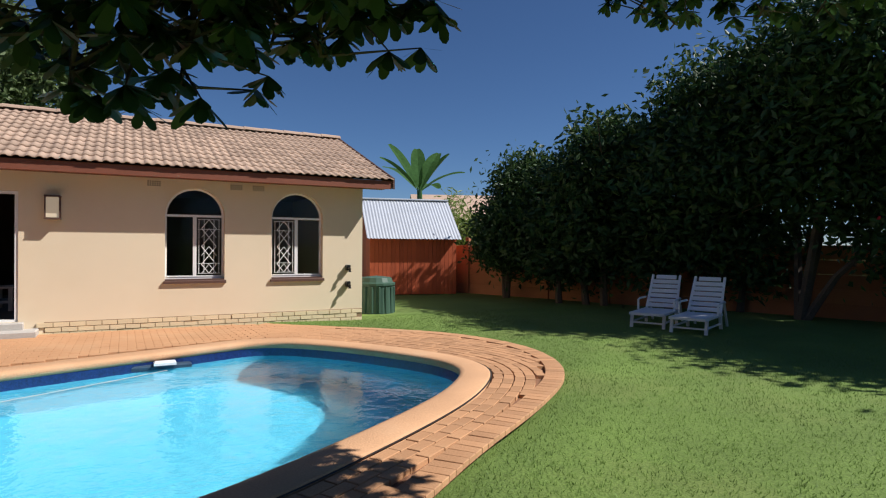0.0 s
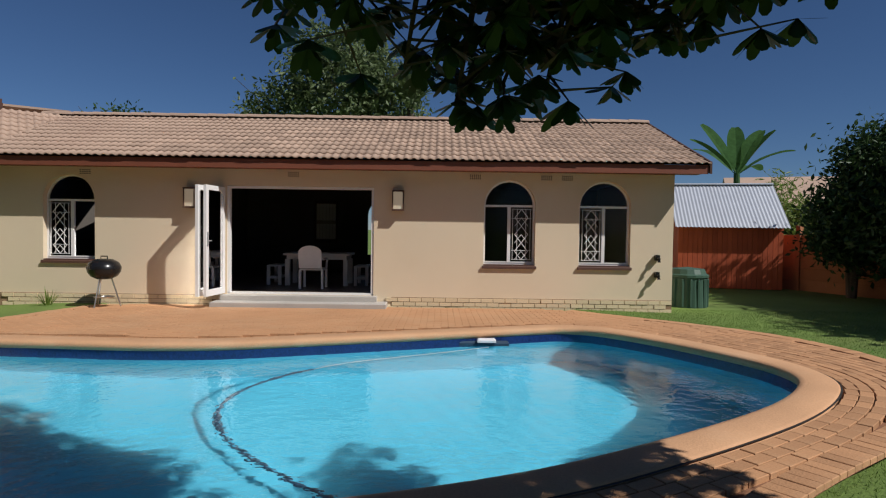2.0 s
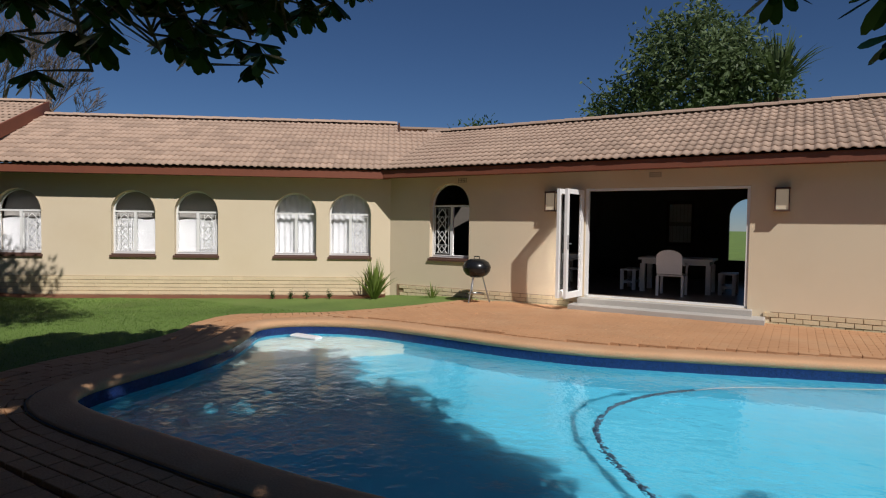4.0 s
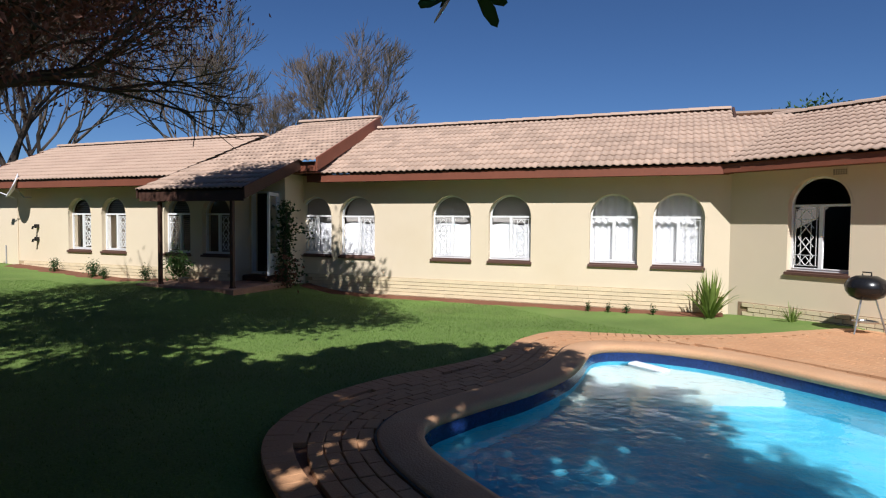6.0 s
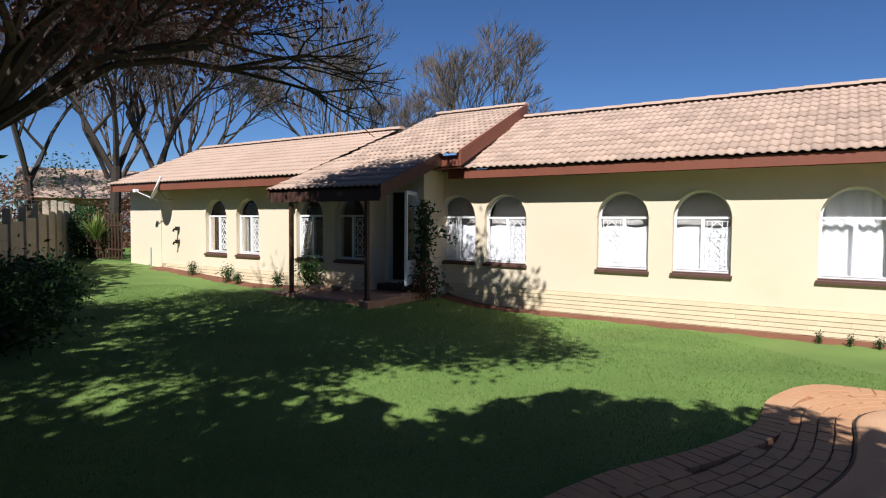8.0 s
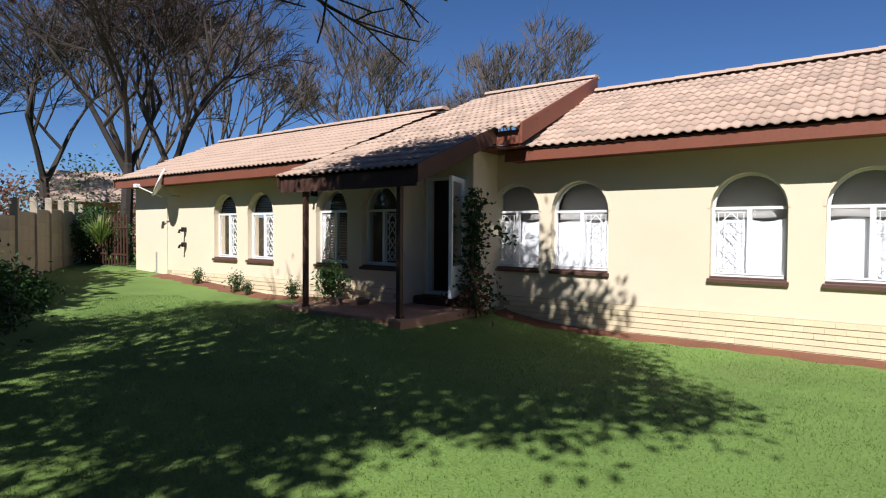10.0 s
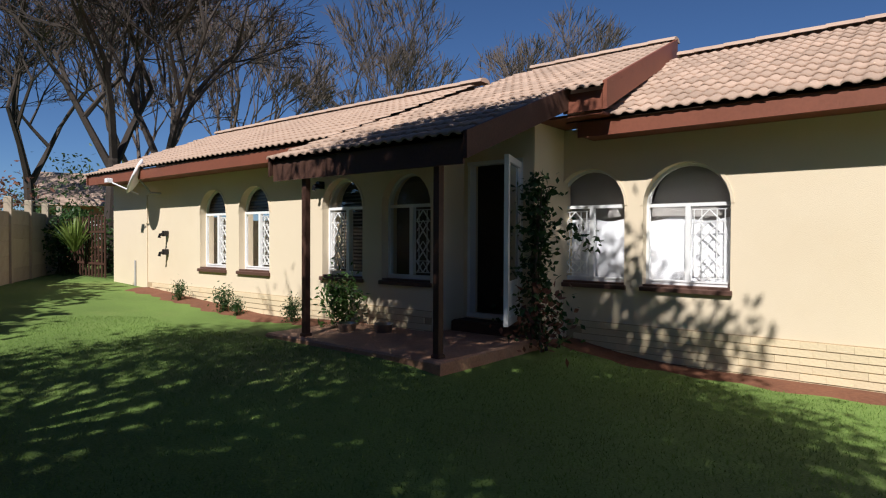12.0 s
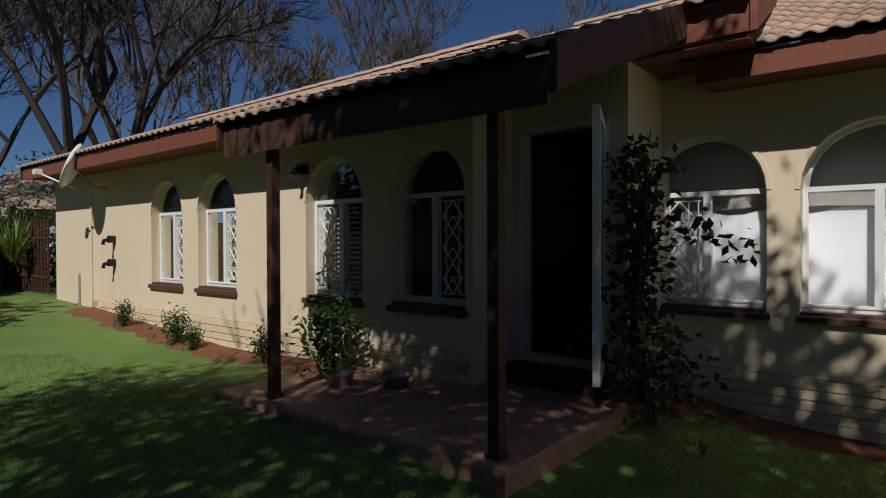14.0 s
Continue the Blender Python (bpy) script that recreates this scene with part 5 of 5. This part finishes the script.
def whorl(g, p, rng, size=0.105, n=10):
    """A drooping rosette of paddle-shaped leaves."""
    for k in range(n):
        a = 2 * math.pi * k / n + rng.uniform(-0.3, 0.3)
        L = size * rng.uniform(0.75, 1.25)
        dip = rng.uniform(0.2, 1.5)
        d = Vector((math.cos(a), math.sin(a), -dip)).normalized()
        s = Vector((-math.sin(a), math.cos(a), rng.gauss(0, 0.3))).normalized()
        i = len(g.v)
        for t, w in ((0, 0.03), (0.35, 0.13), (0.72, 0.2), (0.92, 0.13)):
            c = p + d * (L * t)
            g.v += [tuple(c - s * L * w), tuple(c + s * L * w)]
        g.v.append(tuple(p + d * L))
        g.f += [(i, i + 1, i + 3, i + 2), (i + 2, i + 3, i + 5, i + 4), (i + 4, i + 5, i + 7, i + 6), (i + 6, i + 7, i + 8)]


def add_sprays(anchor, ends, seed, per):
    """Branches from anchor to each end, twigs along them, and rosettes at the twigs' tips; world places."""
    rng = random.Random(seed)
    gb, gl = Geo(), Geo()
    for e in ends:
        e = Vector(e)
        mid = anchor.lerp(e, 0.55) + Vector((rng.gauss(0, 0.15), rng.gauss(0, 0.15), 0.35))
        path = [anchor, anchor.lerp(mid, 0.5) + Vector((0, 0, 0.1)), mid, mid.lerp(e, 0.6) + Vector((0, 0, 0.06)), e]
        gb.tube(path, [0.05, 0.04, 0.025, 0.014, 0.006], 6)
        for _ in range(per):
            t = rng.uniform(0.15, 1.0) ** 0.6
            b = mid.lerp(e, t)
            tip = b + Vector((rng.gauss(0, 0.17), rng.gauss(0, 0.17), rng.gauss(0.07, 0.08)))
            gb.tube([b, tip], [0.007, 0.003], 3)
            whorl(gl, tip, rng)
    return gb, gl


E0 = Vector((8.85, -11.6, 1.46))


def spot(az, el, dist):
    a, b = radians(az), radians(el)
    return E0 + Vector((math.cos(a) * math.cos(b), math.sin(a) * math.cos(b), math.sin(b))) * dist


ends = [spot(az, el, d) for az, el, d in ((102, 19, 2.3), (96, 15.5, 2.2), (91, 12.5, 2.2), (87, 13, 2.2), (83, 11.5, 2.2), (79, 16, 2.3), (75, 17.5, 2.3), (70.5, 17, 2.3), (67, 19.5, 2.4), (62, 22.5, 2.4), (57, 25, 2.5),
                                          (106, 20, 2.5), (100, 20, 2.5), (94, 20, 2.4), (88, 20, 2.4), (82, 20, 2.5), (76, 22, 2.5), (69, 23, 2.6), (109, 25, 2.6), (98, 25, 2.6), (90, 26, 2.6), (83, 26, 2.6), (76, 27, 2.7))]
far_ends = [spot(az, el, d) for az, el, d in ((43, 20, 4.6), (40, 18.5, 4.6), (36, 20, 4.8), (33, 18.5, 4.6), (29, 18, 4.8), (25, 19, 4.8), (42, 24, 4.9), (37, 24, 4.9), (31, 23.5, 4.9), (26, 24, 4.9))]
inv = big.matrix_basis.inverted()
trunk_fork = Vector((9.9, -13.6, 3.4))
gb, gl = add_sprays(Vector((9.2, -11.4, 3.3)), ends, 78, 27)
gb4, gl4 = add_sprays(Vector((12.6, -11.6, 4.4)), far_ends, 81, 40)
ends2 = [Vector((8.3, -11.4, 1.5)) + Vector((math.cos(radians(a)) * d, math.sin(radians(a)) * d, d * math.tan(radians(el)))) for a, el, d in
         ((134, 20, 2.8), (137, 17, 2.7), (140, 16, 2.7), (143, 13, 2.8), (147, 14, 2.8), (152, 12, 2.7), (156, 14, 2.7), (160, 17, 2.8), (146, 20, 3.0), (154, 20, 2.9))]
gb2, gl2 = add_sprays(Vector((7.2, -11.6, 3.3)), ends2, 79, 30)
# crown above, which shades the lawn and part of the pool
rng = random.Random(80)
gb3, gl3 = Geo(), Geo()
for a, b in (((10.6, -14.6, -0.2), (10.3, -14.1, 2.2)), ((10.3, -14.1, 2.2), (9.2, -11.4, 3.3)), ((10.3, -14.1, 2.2), (7.2, -11.6, 3.3)), ((10.3, -14.1, 2.2), (12.6, -11.6, 4.4)), ((10.3, -14.1, 2.2), (5.2, -13.0, 4.4)),
             ((9.2, -11.4, 3.3), (9.0, -9.9, 4.5)), ((7.2, -11.6, 3.3), (5.6, -10.2, 4.6))):
    a, b = Vector(a), Vector(b)
    r = 0.22 if a.z < 0 else 0.11
    gb3.tube([a, a.lerp(b, 0.5) + Vector((0.05, 0.05, 0.12)), b], [r, r * 0.8, r * 0.55], 8)
crown = []
for lx, ly, lz, rx, ry, rz, n_ in ((9.2, -11.2, 4.6, 2.2, 1.5, 0.9, 700), (12.4, -11.2, 4.7, 1.9, 1.2, 0.8, 420), (6.6, -11.6, 4.6, 2.2, 2.2, 0.9, 700), (3.9, -12.9, 4.8, 2.2, 1.7, 0.9, 560), (9.5, -13.6, 5.4, 2.6, 1.8, 1.0, 420), (7.3, -8.5, 4.8, 0.9, 0.8, 0.4, 220), (7.0, -9.8, 4.9, 0.8, 0.7, 0.4, 260), (8.8, -9.3, 4.8, 1.2, 0.9, 0.5, 300), (9.7, -9.6, 4.8, 0.8, 0.7, 0.4, 260), (9.2, -10.6, 4.8, 1.2, 0.8, 0.4, 260), (10.5, -10.0, 4.8, 1.2, 0.8, 0.5, 300), (5.4, -9.0, 4.8, 1.4, 1.0, 0.5, 240), (4.9, -10.2, 4.9, 1.5, 1.5, 0.5, 700), (5.1, -12.2, 4.9, 1.5, 1.3, 0.5, 650), (4.5, -14.2, 5.0, 1.5, 0.9, 0.5, 400), (6.6, -13.5, 5.0, 1.8, 1.2, 0.7, 480), (4.6, -13.9, 5.0, 1.6, 0.9, 0.6, 260)):
    for _ in range(n_):
        d = Vector((rng.gauss(0, 1), rng.gauss(0, 1), rng.gauss(0, 1))).normalized() * rng.uniform(0.3, 1.0)
        crown.append(Vector((lx + d.x * rx, ly + d.y * ry, lz + d.z * rz)))
for p in crown:
    whorl(gl3, p, rng, 0.20, 7)
for lst in ((gb, gb2, gb3, gb4), (gl, gl2, gl3, gl4)):
    for q in lst:
        q.v = [tuple(inv @ Vector(v)) for v in q.v]
for q in (gb, gb2, gb3, gb4):
    fast_make(q, "branches", M["bark"], big)
for q in (gl, gl2, gl3, gl4):
    fast_make(q, "foliage", M["leaf_dark"], big)

# ---- rust-leaved tree over the lawn before the porch ----
rng = random.Random(90)
rust = empty("rust_leaved_tree", pose(-3.4, -13.1, -0.05), "tall tree with thin branches and rust-brown dry leaves", "tree")
g, tips = Geo(), []
g.tube([(0, 0, -0.2), (0.1, 0.05, 1.4), (0.2, 0.2, 2.6)], [0.22, 0.18, 0.15], 8)
for d in ((-0.25, 0.35, 0.9), (0.6, 0.35, 0.75), (-0.1, 0.7, 0.6), (0.1, 0.1, 1.0), (0.25, 0.85, 0.5), (0.95, 0.55, 0.55), (0.75, 0.95, 0.6)):
    grow(rng, g, tips, Vector((0.2, 0.2, 2.5)), Vector(d).normalized(), 1.75, 0.075, 4, 0.5, 3, 0.02)
for e in ((3.9, -0.5, 6.0), (2.0, 3.6, 6.2), (3.6, 3.5, 6.1), (0.4, 3.4, 6.4), (-0.8, 3.2, 6.5)):
    g.tube([(0.2, 0.2, 2.5), Vector(e) * 0.55 + Vector((0, 0, 1.1)), e], [0.09, 0.05, 0.02], 6)
fast_make(g, "branches", M["bark"], rust)
g = Geo()
over = []
for lx, ly, lz, rx, ry, rz, n_ in ((0.2, 4.9, 6.3, 0.9, 0.6, 0.4, 900), (1.9, 3.7, 6.2, 2.4, 1.3, 0.6, 9000), (3.5, 3.2, 6.2, 1.4, 1.0, 0.5, 6000), (-0.1, 3.5, 6.5, 1.1, 1.0, 0.6, 4200), (3.9, -0.6, 6.1, 1.7, 1.1, 0.6, 4000), (5.2, 0.3, 6.1, 1.2, 0.9, 0.5, 4000), (2.4, 1.4, 6.3, 1.8, 1.2, 0.5, 4300), (4.6, 1.9, 6.2, 1.3, 1.1, 0.5, 3600), (5.4, 3.1, 6.2, 1.0, 1.2, 0.5, 4500), (0.5, -0.6, 6.4, 1.5, 1.1, 0.6, 2600), (1.5, 5.1, 6.2, 0.9, 0.5, 0.35, 1000)):
    hubs = [Vector((lx + rng.uniform(-1, 1) * rx, ly + rng.uniform(-1, 1) * ry, lz + rng.uniform(-1, 1) * rz)) for _ in range(n_ // 45)]
    for _ in range(n_):
        h = rng.choice(hubs)
        over.append(h + Vector((rng.gauss(0, 0.22), rng.gauss(0, 0.22), rng.gauss(0, 0.18))))
leaf_cards(g, over, 0.15, rng, 0.6, 0.5)
leaf_cards(g, [t + Vector((rng.gauss(0, 0.28), rng.gauss(0, 0.28), rng.gauss(-0.1, 0.3))) for t in tips if (t.z > 4.8 or t.y < 1.9) and (t.x > -1.2 or t.y < 0.5) for _ in range(52)], 0.085, rng, 0.6, 0.45)
low_hubs = [Vector((2.1 + rng.uniform(-1.7, 1.7), 1.6 + rng.uniform(-1.5, 1.5), 4.1 + rng.uniform(-0.8, 0.7))) for _ in range(80)]
leaf_cards(g, [rng.choice(low_hubs) + Vector((rng.gauss(0, 0.24), rng.gauss(0, 0.24), rng.gauss(0, 0.2))) for _ in range(3600)], 0.085, rng, 0.6, 0.4)
fast_make(g, "foliage", M["leaf_rust"], rust)

# ---- beyond the house ----
leafy_mass("evergreen_tree", pose(4.0, 17.0, 0), [(0, 0, 8.2, 2.8, 2.8, 2.4), (-2.6, 0.5, 7.0, 2.0, 2.0, 1.7), (2.2, 0, 7.2, 1.9, 1.9, 1.8), (0.3, 0.4, 10.0, 1.9, 1.9, 1.3)], 15000, 0.28, 101, "leaf_grey", "large grey-green tree behind the house", "tree", trunk=(0, 0, 0))
leafy_mass("evergreen_tree", pose(-9, 22.0, 0), [(0, 0, 6.0, 2.0, 2.0, 1.8)], 3000, 0.3, 102, "leaf_hedge", "dark tree far behind the roofs", "tree", trunk=(0, 0, 0))
far = "bare winter tree behind the house"
t0 = bare_tree("bare_tree", pose(-38.5, -2.2, 0), 16.5, 201, far, "bare trees", depth=6, kids=3, spread=0.36, radius=0.26)
for x, y, sc, rz in ((-41, 10.0, 1.08, 70), (-37, -11.5, 0.95, 200), (-33, -15.5, 0.9, 310), (-44, 3.5, 0.8, 130)):
    c = copy_thing(t0, pose(x, y, 0, 0, 0, rz))
    c.scale = (sc, sc, sc)
t1 = bare_tree("dark_tree", pose(-19.3, -13.7, 0), 13.0, 213, "tall dark bare tree beyond the boundary wall", "tall bare trees", "leaf_rust", 1800, 0.06, depth=6, kids=3, spread=0.5, radius=0.19, bole=0.27, limb=0.20)
for x, y, sc, rz in ((-18.7, -12.3, 0.95, 120), (-25, -17.5, 1.0, 220), (-28, -21.5, 0.95, 300)):
    c = copy_thing(t1, pose(x, y, 0, 0, 0, rz))
    c.scale = (sc, sc, sc)
for i, (x, y, r) in enumerate(((-19.8, -15.2, 0.9), (-18.4, -14.2, 0.75))):
    leafy_mass("garden_shrub", pose(x, y, 0.2), [(0, 0, r * 1.2, r, r, r * 1.2)], 2600, 0.12, 160 + i, "leaf_dark", "dark shrub crowding the gate from behind", "shrub", group="shrubs at the gate")
for i, (x, y, r) in enumerate(((-27, -13.5, 1.7), (-31, -18, 2.4), (-24, -19.5, 1.9), (-36, -7, 2.5))):
    leafy_mass("far_bush", pose(x, y, 0), [(0, 0, r * 0.8, r * 1.3, r * 1.3, r)], 2400, 0.22, 110 + i, "leaf_grey" if i % 2 else "leaf_rust", "dry bush beyond the boundary", "bush", group="far bushes")


def neighbour(at, w, d, h, label):
    top = empty("neighbour_house", at, label, "house")
    Geo().box(0, w, 0, d, 0, h).make("wall", M["brickhouse"], top)
    for x in (1.2, 3.6):
        Geo().box(x, x + 1.1, -0.03, 0.05, 1.0, 2.1).make("window", M["curtain"], top)
    g = Geo()
    g.v += [(-0.5, -0.5, h), (w + 0.5, -0.5, h), (w + 0.5, d + 0.5, h), (-0.5, d + 0.5, h), (-0.5, d / 2, h + 1.7), (w + 0.5, d / 2, h + 1.7)]
    g.f += [(0, 1, 5, 4), (2, 3, 4, 5), (0, 4, 3), (1, 2, 5), (3, 2, 1, 0)]
    g.make("roof", M["tile"], top)


neighbour(pose(24, 19, 0, 0, 0, -20), 9, 6, 2.9, "low brick neighbouring house with a tiled roof")
neighbour(pose(-30, -19, 0, 0, 0, 100), 9, 6, 2.7, "low brick house beyond the boundary wall")

# ---- grass blades near the path ----
rng = random.Random(300)
g = Geo()
count = 0
while count < 170000:
    u = rng.random()
    if u < 0.45:
        x, y = rng.uniform(10.5, 19.5), rng.uniform(-10.5, 0.5)
        if rng.random() < (x - 10.5) / 12:
            continue
    else:
        x, y = rng.uniform(-11, 5), rng.uniform(-12.5, -3.0)
    if inside(x, y, PAVE[::2]):
        continue
    s, o = so(x, y)
    if o < 0.45 or (s > 9.4 and o < 2.8) or (s > 11.0 and o < 2.2):
        continue
    z = ground(x, y)
    a = rng.uniform(0, 6.28)
    h, w = rng.uniform(0.012, 0.032), rng.uniform(0.002, 0.0045)
    lx, ly = rng.gauss(0, 0.013), rng.gauss(0, 0.013)
    i = len(g.v)
    g.v += [(x - w * math.cos(a), y - w * math.sin(a), z), (x + w * math.cos(a), y + w * math.sin(a), z), (x + lx, y + ly, z + h)]
    g.f.append((i, i + 1, i + 2))
    count += 1
tagged(fast_make(g, "grass", M["blade"]), "short green grass blades of the lawn", "grass", kind="stuff")

# ---- bricks, tiles and pavers ----
for top, m in roof_parts:
    ob = new("tile", TILE_MESH)
    ob.parent, ob.matrix_basis = top, m


def brick_geo(w, d, h, c=0.006):
    return Geo().box(-w / 2, w / 2, -d / 2, d / 2, 0, h, c)


M["mortar"] = material("dirty_mortar", (0.30, 0.20, 0.12), 0.95, 0.2, 3, 50, 0.4)
M["mortar_painted"] = material("painted_mortar", (0.44, 0.33, 0.20), 0.95, 0.2, 3, 50, 0.4)
BRICK = brick_geo(0.220, 0.044, 0.070, 0.0).mesh("brick", M["plinth"])
BRICK_FILLED = brick_geo(0.230, 0.044, 0.071, 0.0).mesh("brick", M["plinth"])
rng = random.Random(400)


def plinth(parent, x0, x1, zt, bottom, y=0.0, skip=(), brick=BRICK):
    """Courses of painted bricks standing a little proud at the foot of a wall; zt is their top."""
    r = 0
    while zt - (r + 1) * 0.082 > -0.36:
        z = zt - (r + 1) * 0.082
        x = x0 + (0.116 if r % 2 else 0.0)
        while x + 0.22 < x1:
            cx_ = x + 0.116
            if z + 0.07 > bottom(cx_) and not any(a < cx_ < b for a, b in skip):
                ob = new("brick", brick)
                ob.parent = parent
                ob.matrix_basis = pose(cx_, y + rng.uniform(-0.006, 0.008), z, 0, rng.uniform(-0.4, 0.4), rng.uniform(-0.8, 0.8))
            x += 0.232
        r += 1


def low(at, o):
    def f(x):
        p = at @ Vector((x, o, 0))
        return ground(p.x, p.y) if not inside(p.x, p.y - 0.1, PAVE) else deck(p.x, p.y)
    return f


for nm, at, x0, x1, zt, cut in (("plinth_north_a", NORTH, -13.28, -7.82, 0.16, 0), ("plinth_north_b", NORTH, -4.42, -0.2, 0.16, 0), ("plinth_west", WEST, 0.1, 9.72, 0.30, 0), ("plinth_far", WEST @ pose(0, AOFF, 0), 10.9, 18.6, 0.42, 0)):
    tagged(Geo().box(x0, x1, 0.0005, 0.005, -0.35, zt).make(nm, M["mortar" if "north" in nm else "mortar_painted"], at=at), "weathered mortar behind the painted plinth bricks", "plinth", kind="structure")
plinth(wn, -13.28, -0.2, 0.16, low(NORTH, 0.05), skip=((-7.8, -4.4),))
plinth(wb, 0.1, 9.7, 0.30, low(WEST, 0.05), brick=BRICK_FILLED)
plinth(wa, 10.9, 18.5, 0.42, low(WEST @ pose(0, AOFF, 0), 0.05), brick=BRICK_FILLED)

PAVER = brick_geo(0.108, 0.215, 0.04, 0.004)
PAVER_MESH = PAVER.mesh("paver", M["paver"])
jobs = []
EDGE = resample(PAVE, 0.114)
FIELD = offset(EDGE, -0.24)[::2]
for p, q in zip(offset(EDGE, -0.11), EDGE):
    if p.y < -0.25 and not inside(p.x, p.y, offset(POOL, 0.42)[::4]):
        t = p - q
        jobs.append((p.x, p.y, math.degrees(math.atan2(t.y, t.x)) - 90))
d = 0.415
row = 0
while d < 1.95:
    loop = resample(offset(POOL, d), 0.225 if row % 1 == 0 else 0.3)
    for i, p in enumerate(loop):
        q = loop[(i + 1) % len(loop)]
        t = q - p
        mid = (p + q) / 2 if row % 2 else p
        north = mid.y > -4.0 and mid.x < 11.0
        if (north and d > 0.5) or not inside(mid.x, mid.y, FIELD):
            continue
        ang = math.degrees(math.atan2(t.y, t.x)) - 90
        jobs.append((mid.x, mid.y, ang))
    d += 0.118
    row += 1
y = -4.4
row = 0
POOL_TEST = offset(POOL, 0.60)[::3]
while y < -0.05:
    x = -0.8 + (0.11 if row % 2 else 0)
    while x < 12:
        if (inside(x, y, FIELD) or (2.7 < x < 10.8 and y > -0.3)) and not inside(x, y, POOL_TEST) and (x < 11.0 or y > -2.2):
            jobs.append((x, y, 90))
        x += 0.223
    y += 0.115
    row += 1
jobs.sort(key=lambda q: (q[0] - 11.3) ** 2 + (q[1] + 6.8) ** 2)
g = Geo()
rng = random.Random(401)
for i, (x, y, ang) in enumerate(jobs):
    m = pose(x, y, deck(x, y) - 0.036 + rng.uniform(-0.002, 0.003), rng.uniform(-0.5, 0.5), rng.uniform(-0.5, 0.5), ang + rng.uniform(-0.8, 0.8))
    if i < 300:
        ob = new("paver", PAVER_MESH)
        ob.parent, ob.matrix_basis = pavement, m
    else:
        k = len(g.v)
        g.v += [tuple(m @ Vector(v)) for v in PAVER.v]
        g.f += [tuple(k + a for a in f) for f in PAVER.f]
tagged(fast_make(g, "pavers", M["paver"], pavement), kind="stuff")
